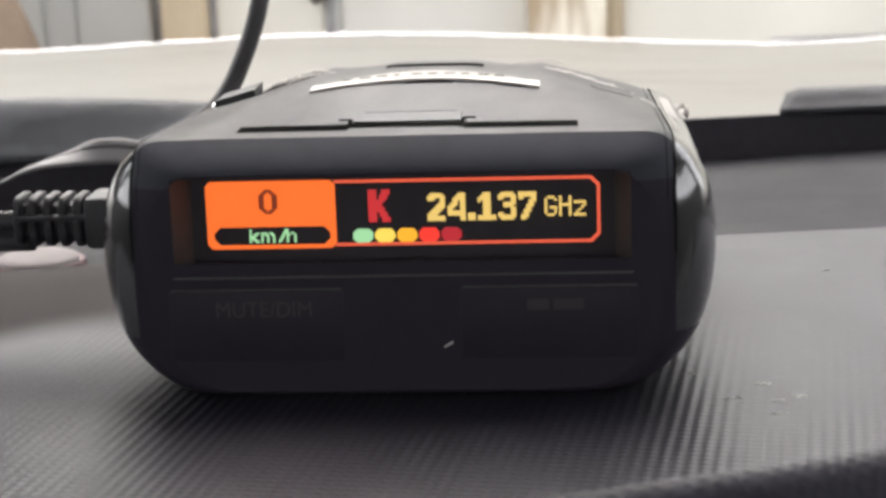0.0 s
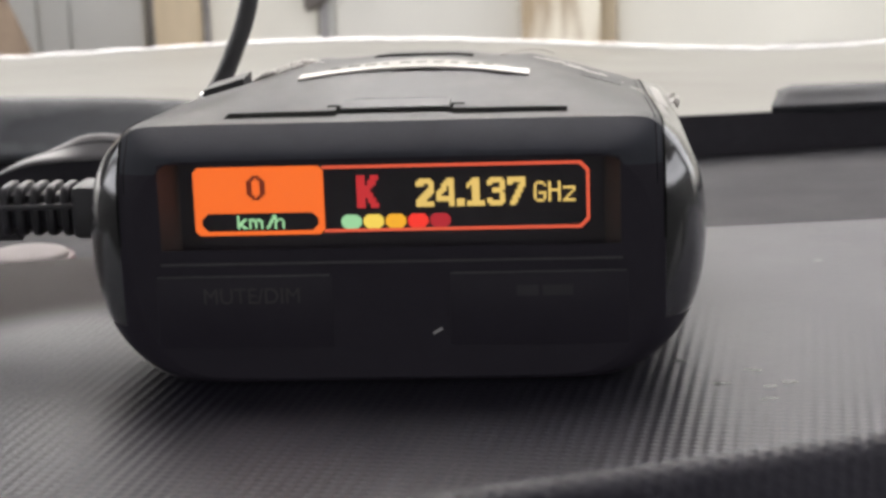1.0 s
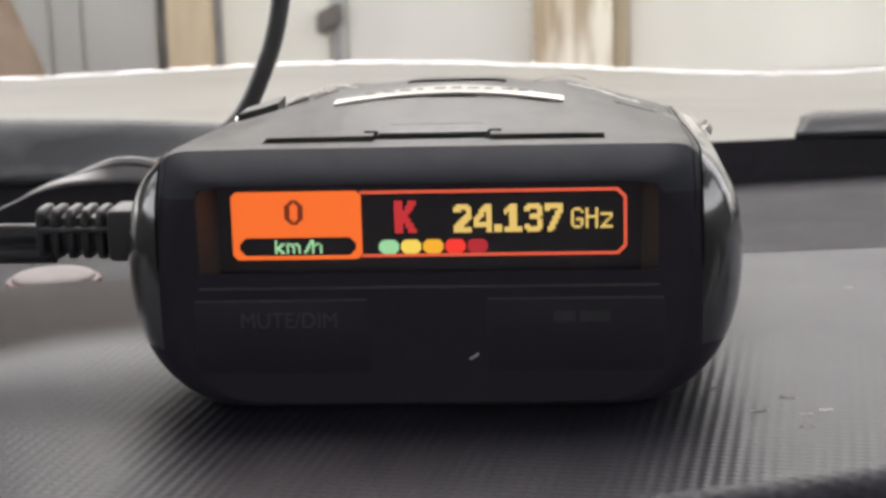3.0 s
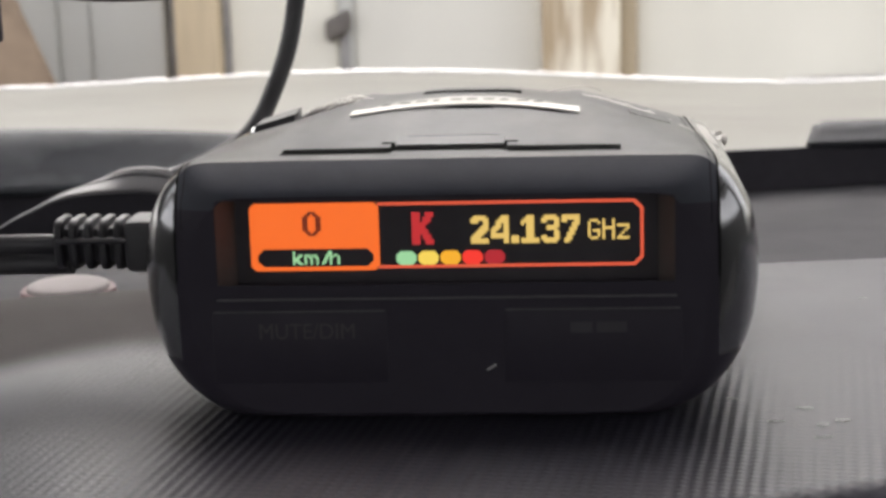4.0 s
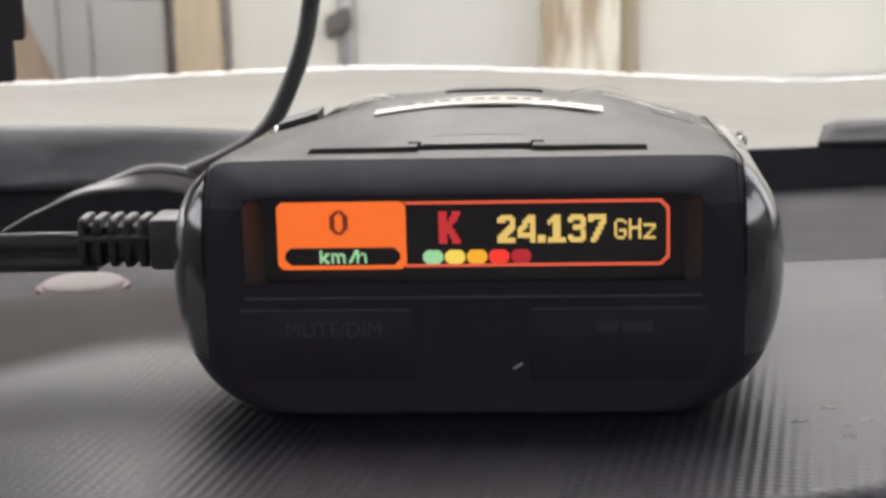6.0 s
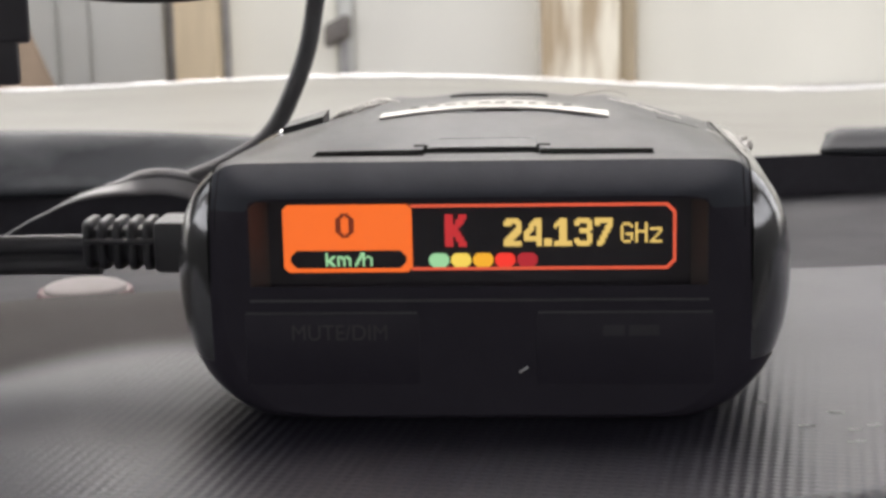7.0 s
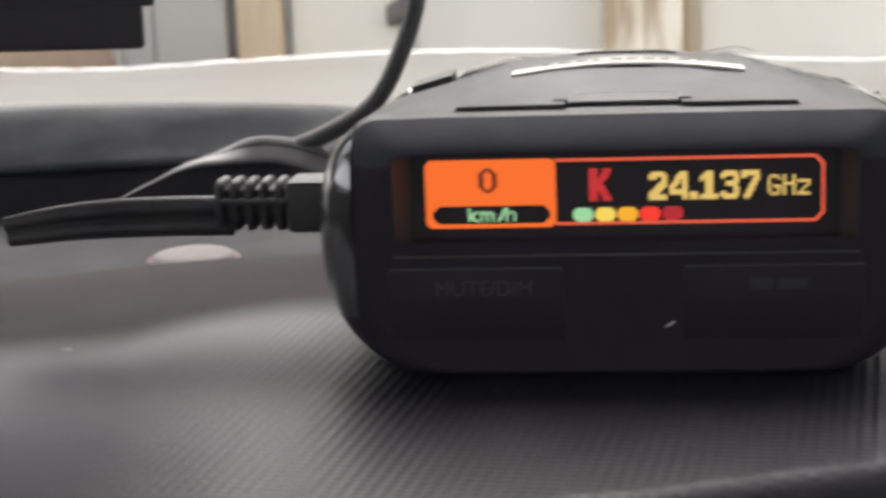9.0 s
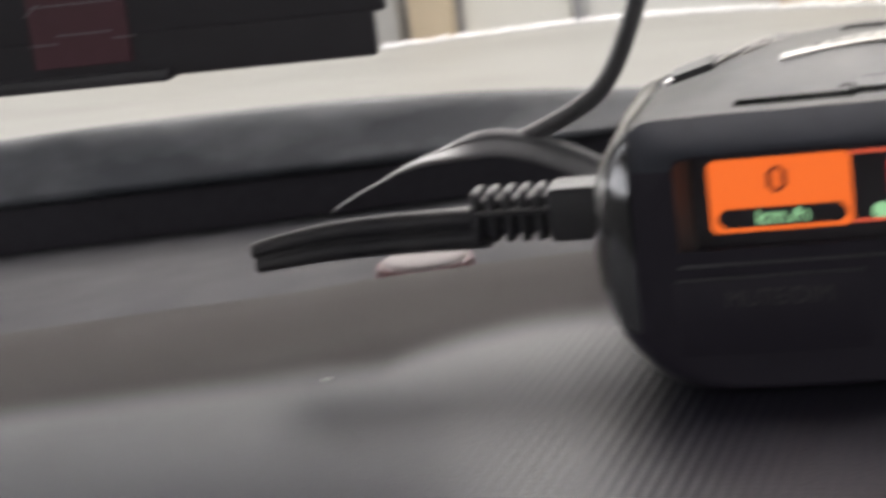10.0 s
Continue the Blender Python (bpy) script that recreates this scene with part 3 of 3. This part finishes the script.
part("window_ledge", bm, FACE, detector, "narrow black ledge under the screen", smooth=False)

SL, ST = -23.85, 22.65
screen = part("screen", box(-27, 26.8, 0.12, 0.6, 12.2, 24.8), WINDOW, detector, "black screen behind the window", smooth=False)


def flat(points, y):
    """A thin plate in the plane of the screen; points in millimetres from its upper left corner."""
    bm = bmesh.new()
    front = [bm.verts.new((SL + u, y, ST - v)) for u, v in points]
    f = bm.faces.new(front)
    ext = bmesh.ops.extrude_face_region(bm, geom=[f])
    bmesh.ops.translate(bm, verts=[g for g in ext["geom"] if isinstance(g, bmesh.types.BMVert)], vec=(0, 0.02, 0))
    return bm


def chamfered(u0, v0, u1, v1, c, corners="abcd"):
    pts = []
    for name, (u, v), (du, dv) in (("a", (u0, v0), (1, 1)), ("b", (u1, v0), (-1, 1)), ("c", (u1, v1), (-1, -1)), ("d", (u0, v1), (1, -1))):
        k = c if name in corners else 0.02
        pair = [(u, v + dv * k), (u + du * k, v)]
        pts += pair if name in "ac" else pair[::-1]
    return pts


part("speed_panel", flat(chamfered(0, -0.05, 15.75, 8.3, 0.6, "abcd"), 0.06), ORANGE, screen, "lit orange speed panel", smooth=False)
part("unit_panel", flat(chamfered(0.85, 5.6, 15.0, 7.8, 0.75), 0.03), WINDOW, screen, "black panel behind the unit", smooth=False)


def bar_frame():
    """The thin lit frame round the right side of the screen."""
    outer_pts = chamfered(15.6, 0, 47.5, 8.1, 1.0, "bc")
    inner_pts = chamfered(15.6, 0.36, 47.14, 7.74, 0.85, "bc")
    bm = bmesh.new()
    o = [bm.verts.new((SL + u, 0.06, ST - v)) for u, v in outer_pts]
    i = [bm.verts.new((SL + u, 0.06, ST - v)) for u, v in inner_pts]
    m = len(o)
    for k in range(m):
        if not (outer_pts[k][0] < 16 and outer_pts[(k + 1) % m][0] < 16):
            bm.faces.new((o[k], o[(k + 1) % m], i[(k + 1) % m], i[k]))
    return bm


part("display_frame", bar_frame(), FRAME_RED, screen, "thin lit orange-red frame", smooth=False)

GLYPHS = {
    "0s": "..###../.##.##./##...##/##...##/##...##/##...##/##...##/##...##/.##.##./..###..",
    "2": ".#####./#######/###..##/.....##/....###/...####/..####./.####../####.../#######/#######",
    "4": "....###/...####/..#####/..##.##/.###.##/###..##/##...##/#######/#######/.....##/.....##",
    ".": ".../.../.../.../.../.../.../.../###/###/###",
    "1": "..###../.####../#####../#.###../..###../..###../..###../..###../..###../#######/#######",
    "3": ".#####./#######/##...##/.....##/..#####/..####./.....##/.....##/##...##/#######/.#####.",
    "7": "#######/#######/##...##/....###/....##./...###./...##../..###../..##.../.###.../.##....",
    "K": "###..###/###..###/###.###./###.###./######../#####.../#####.../######../######../###.###./###.###./###..###/###..###",
    "G": ".###./#...#/#..../#..../#.###/#...#/#...#/.###.",
    "H": "#...#/#...#/#...#/#####/#...#/#...#/#...#/#...#",
    "z": "...../...../#####/....#/...#./..#../.#.../#####",
    "k": "#...../#...../#..##./#.##../###.../###.../#.##../#..##.",
    "m": "......../......../###.##../#.##.##./#..#..#./#..#..#./#..#..#./#..#..#.",
    "/": "....#/....#/...##/...#./..##./..#../.##../.#...",
    "h": "#..../#..../#.##./##..#/#...#/#...#/#...#/#...#",
}


def dots(text, u0, v0, u1, v1, gap=1, y=0.0):
    """Writing made of the lit dots of the screen."""
    cells, width = [], 0
    for name in text:
        rows_ = GLYPHS[name].split("/")
        for r, row in enumerate(rows_):
            cells += [(width + c, r) for c, ch in enumerate(row) if ch == "#"]
        width += len(rows_[0]) + gap
        tall = len(rows_)
    width -= gap
    bm = bmesh.new()
    du, dv = (u1 - u0) / width, (v1 - v0) / tall
    for c, r in cells:
        corners = ((c - 0.04, r - 0.04), (c + 1.04, r - 0.04), (c + 1.04, r + 1.04), (c - 0.04, r + 1.04))
        bm.faces.new([bm.verts.new((SL + u0 + a * du, y, ST - v0 - b * dv)) for a, b in corners])
    return bm


part("speed_digit", dots(["0s"], 6.45, 1.0, 8.7, 4.0), DIGIT, screen, "dark digit on orange", smooth=False)
part("unit_text", dots("km/h", 5.15, 5.85, 10.85, 7.55, 0), GREEN, screen, "lit green unit", smooth=False)
part("band_letter", dots("K", 19.75, 1.25, 22.35, 5.2), RED, screen, "lit red band letter", smooth=False)
part("frequency_text", dots("24.137", 26.85, 1.8, 39.9, 5.2), YELLOW, screen, "lit yellow frequency", smooth=False)
part("frequency_unit", dots("GHz", 40.9, 2.4, 45.8, 4.85), YELLOW, screen, "lit yellow unit", smooth=False)
for k, lamp in enumerate(BARS):
    u = 17.75 + 2.67 * k
    part("signal_bar", flat(chamfered(u, 6.02, u + 2.45, 7.72, 0.5), 0.04), lamp, screen, smooth=False)

# Buttons under the window, with their printed names.
for x0, x1 in ((-28.3, -7.2), (6.9, 28.0)):
    part("front_button", box(x0, x1, FACE_Y - 0.07, FACE_Y + 0.4, 1.2, 10.0, 0.05), FACE, detector, "wide black push button")
    # Thin strip added as a painted highlight along the button's top.
    part("button_edge_glint", box(x0 + 0.2, x1 - 0.2, FACE_Y - 0.12, FACE_Y + 0.3, 10.02, 10.2, 0.05), EDGE_GLINT, detector, "grey line painted for light on the upper edge")
part("window_sill", box(-27.6, 27.4, FACE_Y - 0.15, FACE_Y + 0.3, 11.5, 11.75, 0.08), EDGE_GLINT, detector, "thin ledge under the window, painted lighter as if catching light")
word = bpy.data.curves.new("mute_dim", "FONT")
word.body, word.size, word.align_x = "MUTE/DIM", 2.75, "LEFT"
tmp = new("tmp_text", word)
bpy.context.view_layer.update()
me = bpy.data.meshes.new_from_object(tmp.evaluated_get(bpy.context.evaluated_depsgraph_get()))
bm = bmesh.new()
bm.from_mesh(me)
bpy.data.objects.remove(tmp)
for q in bm.verts:
    q.co = Vector((-22.8 + q.co.x * 0.93, FACE_Y - 0.09, 6.75 + q.co.y))
part("button_name", bm, DIM_PRINT, detector, "faded grey printing", smooth=False)
for x0, x1 in ((14.8, 17.4), (17.9, 21.5)):
    part("button_print", box(x0, x1, FACE_Y - 0.1, FACE_Y - 0.06, 7.2, 8.5), FAINT_PRINT, detector, "faded illegible printing", smooth=False)
bm = box(4.65, 5.95, FACE_Y - 0.12, FACE_Y + 0.1, 2.8, 3.12, 0.1)
bmesh.ops.rotate(bm, verts=bm.verts, cent=(5.2, 0, 3), matrix=Matrix.Rotation(radians(-32), 3, "Y"))
part("scratch", bm, SCRATCH, detector, "small pale scratch")


def top_z(x, y):
    """Height of the case's top at a place in plan."""
    best = 0
    ring = ring_at(y)
    for p, q in zip(ring, ring[1:] + ring[:1]):
        if p.z > 15 and min(p.x, q.x) <= x <= max(p.x, q.x) and abs(q.x - p.x) > 1e-6:
            best = max(best, p.z + (q.z - p.z) * (x - p.x) / (q.x - p.x))
    return best


def strip_on_top(x0, x1, y0, y1, lift, thick, bend=0.0, nx=28, ny=4, taper=0.0, rise=0.0, sag=None, crescent=0.0):
    """A thin plate that follows the curve of the top, or bows down evenly by sag to its ends; bend bows its front edge, crescent draws the rear edge in to it at the ends."""
    bm = bmesh.new()
    top, low = [], []
    for i in range(nx + 1):
        s = i / nx
        row_t, row_l = [], []
        for k in range(ny + 1):
            t = k / ny
            x = (x0 + (x1 - x0) * s) * (1 - taper * t)
            y = y0 + (y1 - y0) * t - bend * (2 * s - 1) ** 2 * (1 - t + crescent * t)
            z = top_z(x, y) if sag is None else top_z(0.6, y) - sag * ((x - 0.6) / 15.6) ** 2
            row_t.append(bm.verts.new((x, y, z + lift + rise * t)))
            row_l.append(bm.verts.new((x, y, z + lift - thick)))
        top.append(row_t), low.append(row_l)
    for i in range(nx):
        for k in range(ny):
            bm.faces.new((top[i][k], top[i + 1][k], top[i + 1][k + 1], top[i][k + 1]))
            bm.faces.new((low[i][k], low[i][k + 1], low[i + 1][k + 1], low[i + 1][k]))
    for i in range(nx):
        bm.faces.new((top[i][0], low[i][0], low[i + 1][0], top[i + 1][0]))
        bm.faces.new((top[i][ny], top[i + 1][ny], low[i + 1][ny], low[i][ny]))
    for k in range(ny):
        bm.faces.new((top[0][k], top[0][k + 1], low[0][k + 1], low[0][k]))
        bm.faces.new((top[nx][k], low[nx][k], low[nx][k + 1], top[nx][k + 1]))
    return bm


part("top_slot", strip_on_top(-20.5, -6.9, 4.8, 8.0, 0.06, 0.5, nx=10), GROOVE, detector, "dark slot across the top", smooth=False)
part("top_slot", strip_on_top(7.3, 21.2, 4.8, 8.0, 0.06, 0.5, nx=10), GROOVE, detector, "dark slot across the top", smooth=False)
part("top_slot", strip_on_top(-6.8, 7.2, 6.0, 8.6, 0.06, 0.5, nx=10), GROOVE, detector, "dark slot across the top", smooth=False)
for x in (-7.0, 7.0):
    part("slot_notch", strip_on_top(x - 0.25, x + 0.25, 5.5, 10.5, 0.07, 0.4, nx=2), GROOVE, detector, smooth=False)
    part("slot_notch", strip_on_top(*sorted((x, x * 1.22)), 10.2, 11.0, 0.07, 0.4, nx=2), GROOVE, detector, smooth=False)
part("top_button", strip_on_top(-6.5, 6.8, 8.4, 12.6, 0.25, 0.8, nx=10, rise=0.2), CASE, detector, "raised black button")
part("button_slot", strip_on_top(-5.6, 6.0, 12.9, 14.6, 0.10, 0.4, nx=10), GROOVE, detector, "dark slot behind the button", smooth=False)
badge = part("badge", strip_on_top(-15.0, 16.2, 34.2, 42.0, 0.30, 0.3, bend=3.4, taper=0.06, rise=0.05, sag=0.75, crescent=2.4), SILVER, detector, "curved satin silver badge")
# Black plate that paints the badge's shadow just below its lip.
part("badge_shadow", strip_on_top(-14.8, 16.0, 33.0, 42, -0.05, 0.9, bend=3.4, taper=0.08, sag=0.75, crescent=2.3), GROOVE, detector, "black plate as the shadow under the badge", smooth=False)
part("badge_lip", strip_on_top(-15.0, 16.2, 34.15, 34.6, 0.37, 0.22, bend=3.35, ny=2, sag=0.75), EDGE_METAL, badge, "bright front lip")
for k, wide in enumerate((1.2, 1.6, 1.5, 0.8, 1.6, 1.4, 1.5, 1.1, 1.6, 1.3)):
    x = -11.2 + 2.35 * k
    back = 0.018 * (x + 0.5 * wide - 0.6) ** 2
    part("badge_mark", strip_on_top(x, x + wide, 38.4 - back, 39.8 - back, 0.37, 0.05, nx=3, ny=1, bend=0.0, sag=0.75), LETTER, badge, smooth=False)
part("rear_slot", strip_on_top(-6.8, 7.6, 54, 58, 0.12, 0.4, nx=12), GROOVE, detector, "dark slot behind the badge", smooth=False)
part("volume_button", strip_on_top(-29.8, -24.0, 39.5, 46.5, 1.0, 2.4, nx=6, rise=0.7), BUTTON, detector, "raised black side button")
part("volume_button", strip_on_top(23.2, 29.0, 40.5, 48, 0.10, 1.2, nx=6, rise=0.3), CASE, detector, "raised black side button")
part("bright_stud", box(-30.6, -28.9, 40.2, 42, 24.4, 26.4, 0.5), CHROME, detector, "small bright stud")
bm = bmesh.new()
bmesh.ops.create_grid(bm, x_segments=9, y_segments=6, size=1)
for q in bm.verts:
    crease = noise.noise(q.co * 2.7 + Vector((4, 1, 0)))
    q.co = Vector((35.6 + 2.0 * q.co.x + 0.5 * crease, 52.5 + 1.6 * q.co.y, 22.2 - 0.25 * q.co.x + 0.35 * q.co.y + 1.1 * crease + 0.5 * noise.noise(q.co * 6)))
thicken(part("film_scrap", bm, PALE_FILM, detector, "crumpled scrap of pale film"), 0.0001)


def ragged_film(points, low, high, seed, n=40, lean=0.8):
    """A torn strip of protective film that stands up from the top along a line in plan, wrinkled and uneven."""
    rng = random.Random(seed)
    bm = bmesh.new()
    line = smooth_path([(x, y, 0) for x, y in points], 12)
    cols, h = [], low
    for i in range(n + 1):
        q = line[round(i * (len(line) - 1) / n)]
        h = min(high, max(low, h + rng.uniform(-0.4, 0.4) * (high - low)))
        taper = min(1.0, 4 * i / n, 4 * (n - i) / n)
        z = top_z(q.x, q.y) - 0.05
        jog = rng.uniform(-0.25, 0.25)
        cols.append([bm.verts.new((q.x, q.y + lean * t * t + jog * t * 2, z + (h * taper + 0.05) * t)) for t in (0.0, 0.5, 1.0)])
    for a, b in zip(cols, cols[1:]):
        for k in range(2):
            bm.faces.new((a[k], b[k], b[k + 1], a[k + 1]))
    return bm


for points, low, high, seed in ((((-25.5, 45.5), (-22, 49), (-18.5, 53), (-14.5, 55)), 0.25, 0.9, 3), (((-20.8, 46), (-18.6, 48.5), (-16.0, 50)), 0.15, 0.6, 4),
                                (((16.5, 56), (21, 55.5), (25.5, 53), (29.5, 49)), 0.1, 0.45, 5), (((30.2, 44), (31.2, 40), (31.8, 34)), 0.1, 0.5, 8)):
    thicken(part("film_scrap", ragged_film(points, low, high, seed), PALE_FILM, detector, "torn scrap of pale film"), 0.00012)
curl = [(11.5, 58, top_z(11.5, 58) + 0.3), (14, 58, top_z(14, 58) + 0.9), (17, 58.5, top_z(17, 58) + 1.15), (19.5, 59, top_z(19.5, 58) + 1.1)]
part("film_scrap", sweep(curl, [(-0.06, -0.1), (0.06, -0.1), (0.06, 0.1), (-0.06, 0.1)], up=(0, 1, 0.25)), PALE_FILM, detector, "curled end of pale film")
part("power_socket", box(-38.2, -35.5, 22, 35, 8.2, 17, 0.8), FACE, detector, "black socket in the side")

for x0, x1, y0, y1 in ((33.0, 34.0, 16, 30), (33.3, 34.7, 31, 56)):
    part("film_strip", strip_on_top(x0, x1, y0, y1, 0.08, 0.12, nx=4, ny=8), PALE_FILM, detector, "strip of pale film along the shoulder")

# ---- power cord with its ribbed plug ----
cord = thing("power_cord", "flat black twin cord with a ribbed plug in the detector's side", "power cord", (-45, 28, 9))
part("plug", box(-45.9, -37.0, 24.5, 32, 8.9, 16.2, 0.9), RUBBER, cord, "black moulded plug")
part("strain_relief", box(-55.4, -44, 26.5, 31.4, 10.0, 15.0, 0.8), RUBBER, cord, "core of the ribbed sleeve")


def rib(x, wide, y0, y1, z0, z1, power=5, n=36):
    """A rounded collar round the sleeve, with soft edges."""
    bm = bmesh.new()
    rings_ = []
    for step, grow in ((0.0, 0.90), (0.1, 0.97), (0.25, 1.0), (0.75, 1.0), (0.9, 0.97), (1.0, 0.90)):
        row = []
        for k in range(n):
            a = 2 * math.pi * k / n
            c, d = math.cos(a), math.sin(a)
            m = grow / (abs(c) ** power + abs(d) ** power) ** (1 / power)
            row.append(bm.verts.new((x + wide * step, (y0 + y1) / 2 + c * m * (y1 - y0) / 2, (z0 + z1) / 2 + d * m * (z1 - z0) / 2)))
        rings_.append(row)
    for p, q in zip(rings_, rings_[1:]):
        for k in range(n):
            bm.faces.new((p[k], p[(k + 1) % n], q[(k + 1) % n], q[k]))
    bm.faces.new(rings_[0]), bm.faces.new(rings_[-1][::-1])
    return bm


for k in range(5):
    x = -55.9 + 2.08 * k
    part("rib", rib(x, 1.2, 25.4, 32.4, 9.15 - 0.05 * k, 16.15 - 0.02 * k), RUBBER, cord)
part("rib_bridge", box(-55.6, -44.6, 24.95, 26.6, 12.9, 13.7, 0.3), RUBBER, cord, "thin spine along the ribs")
twin = twin_section(1.45, 1.40, 14, 0.84)
part("cord", sweep([(-54.5, 29.5, 10.7), (-58, 30, 10.6), (-64, 31, 10.4), (-72, 31.5, 10.15), (-78, 31.8, 9.7), (-83, 32, 9.05), (-87.7, 32, 8.35)],
                   twin, up=(0, 1, 0), swell=lambda s: 1 - 0.25 * s ** 3), RUBBER, cord, "flat black twin cord with a blunt end")

loop = thing("looped_cable", "black cable looped on the dash behind the detector", "cable", (-72, 153, -20))


def ribbon_section(wide, thick, n=7):
    """A flat twin cable: two thin cores side by side, with a shallow groove between them on both faces."""
    half = []
    for k in range(n + 1):
        s = k / n
        groove = 0.05 if 0.60 < s < 0.70 else 1.0
        half.append((wide * (s - 0.5), thick / 2 * groove * (1 - abs(2 * s - 1) ** 9 * 0.6)))
    return half + [(a, -b) for a, b in half[::-1]]


part("cable_loop", sweep([(-112, 165, -13), (-105, 160.5, -9.0), (-99.6, 157.5, -6.4), (-94.5, 155.4, -3.9), (-89.6, 154, -2.2), (-83, 153, -0.6),
                          (-78, 153, 0.35), (-73, 153, 0.5), (-67, 152.5, -0.7), (-61.5, 152, -2.7), (-55, 151, -5.6), (-46, 150, -10.5), (-36, 148, -18)],
                         ribbon_section(5.8, 1.2, 24), up=(0.1, 1, 0.1), twist=lambda s: 0.75 + 0.8 * ease_step((0.53 - s) / 0.2), swell=lambda s: 1 - 0.7 * ease_step((0.40 - s) / 0.28)), RIBBON, loop, "wide flat twin cable in an arch")
rise_path = [(-72, 156, -0.6), (-67.5, 155, 1.0), (-60.5, 154, 4.0), (-53.2, 153, 8.2), (-49.0, 153, 13), (-45.5, 153, 20), (-42.8, 153, 27), (-41.0, 153, 35),
             (-39, 151, 48), (-34, 150, 100), (-28, 146, 195), (-18, 128, 300), (-8, 108, 392)]
part("rising_cable", sweep(rise_path, round_section(1.88, 16)), CABLE, loop, "round black cable running up")

# ---- sun sensor on the shelf ----
sensor = thing("sun_sensor", "pale pinkish domed sensor with a maroon base on the shelf", "sensor", (-88.9, 143, -23.4))
bm = bmesh.new()
bmesh.ops.create_uvsphere(bm, u_segments=40, v_segments=20, radius=1)
bmesh.ops.delete(bm, geom=[q for q in bm.verts if q.co.z < -0.05], context="VERTS")
for q in bm.verts:
    q.co = Vector((-88.9 + q.co.x * 8.5, 143 + q.co.y * 8.7, -20.2 + 1.9 * max(0, q.co.z) ** 0.6))
part("dome", bm, DOME, sensor, "pale pinkish plastic dome")
bm = bmesh.new()
bmesh.ops.create_cone(bm, cap_ends=True, segments=40, radius1=10.2, radius2=9.5, depth=3.4)
bmesh.ops.translate(bm, verts=bm.verts, vec=(-88.9, 143, -21.8))
part("base_ring", bm, MAROON, sensor, "maroon base ring")

# ---- black device hanging from the windscreen ----
device = thing("dash_device", "black box-shaped device hanging under the windscreen", "device", (-120, 60, 31))


def slab(*size):
    """A flat housing whose right side slants back, out of sight."""
    bm = box(*size)
    for q in bm.verts:
        if q.co.y > 57 and q.co.x > -100:
            q.co.x -= 9
    return bm


# Unseen left and upper parts are extended to keep sky light off the pad.
part("housing", slab(-205, -72.4, 55.5, 60, 31.6, 70, 0.8), DEVICE, device, "black plastic housing")
part("upper_housing", slab(-205, -70.4, 55.2, 61, 38.0, 104, 0.7), DEVICE, device, "wider upper housing")
part("lower_lip", slab(-205, -104.5, 54.9, 60, 30.9, 33, 0.4), DEVICE, device)
part("red_print", box(-125, -109.5, 54.95, 55.25, 34.4, 46, 0.05), DEVICE_RED, device, "dark red printed field", smooth=False)
for x0, x1, z in ((-124.4, -110.9, 43.6), (-121.0, -112.2, 39.1), (-125.5, -120.9, 37.9), (-112.1, -108.5, 38.05)):
    part("print_line", box(x0, x1, 54.9, 55.0, z, z + 0.22), DEVICE_LINE, device, "thin grey printed line", smooth=False)
bm = box(-125.8, -122.6, 54.9, 55.0, 43.2, 43.42)
bmesh.ops.rotate(bm, verts=bm.verts, cent=(-124.2, 55, 43.3), matrix=Matrix.Rotation(radians(-34), 3, "Y"))
part("print_line", bm, DEVICE_LINE, device, "thin grey printed line", smooth=False)
part("bracket", sweep([(-150, 60, 98), (-150, 100, 180), (-150, 164, 268)], round_section(6, 12), up=(1, 0, 0), steps=5), DEVICE, device, "black holder on the windscreen")

hang = thing("hanging_cable", "thin black cable hanging in a shallow arc", "cable", (-50, 56, 44))
arc = [(-75, 60, 60), (-72.5, 56.5, 50.5), (-66, 55.8, 46.6), (-58, 55.5, 45.4), (-50.5, 55.5, 45.1), (-43, 55.5, 45.5), (-35, 55.5, 47.4), (-24, 56, 53), (-14, 60, 66), (-12, 85, 130), (-12, 166, 262)]
part("cable", sweep(arc, round_section(1.4, 10)), RUBBER, hang)

# ---- dust flecks on the pad ----
random.seed(11)
specks = thing("dust_flecks", "small pale dust flecks on the grey vinyl pad", "dust", (40, -10, -3.4), kind="stuff")
bm = bmesh.new()
spots = [(58.5, 57), (42.2, 0.3), (43.4, 0.0), (38.5, -5.4), (39.6, -5.2), (46.4, -5.2), (47.3, -4.8), (44.3, -6.7), (43.0, -11.5), (44.1, -11.2), (34.5, 4.5), (-76, 18)]
for x, y in spots:
    z = float(pad_height(np.array([x]), np.array([y]))[0]) + 0.06
    r = random.uniform(0.2, 0.45)
    pts = [bm.verts.new((x + r * random.uniform(1.5, 2.6) * math.cos(a), y + r * random.uniform(0.8, 2.2) * math.sin(a), z)) for a in np.linspace(0, 5.5, 7)]
    peak = bm.verts.new((x, y, z + 0.15))
    for p, q in zip(pts, pts[1:] + pts[:1]):
        bm.faces.new((p, q, peak))
part("flecks", bm, FLECKS, specks, smooth=False)
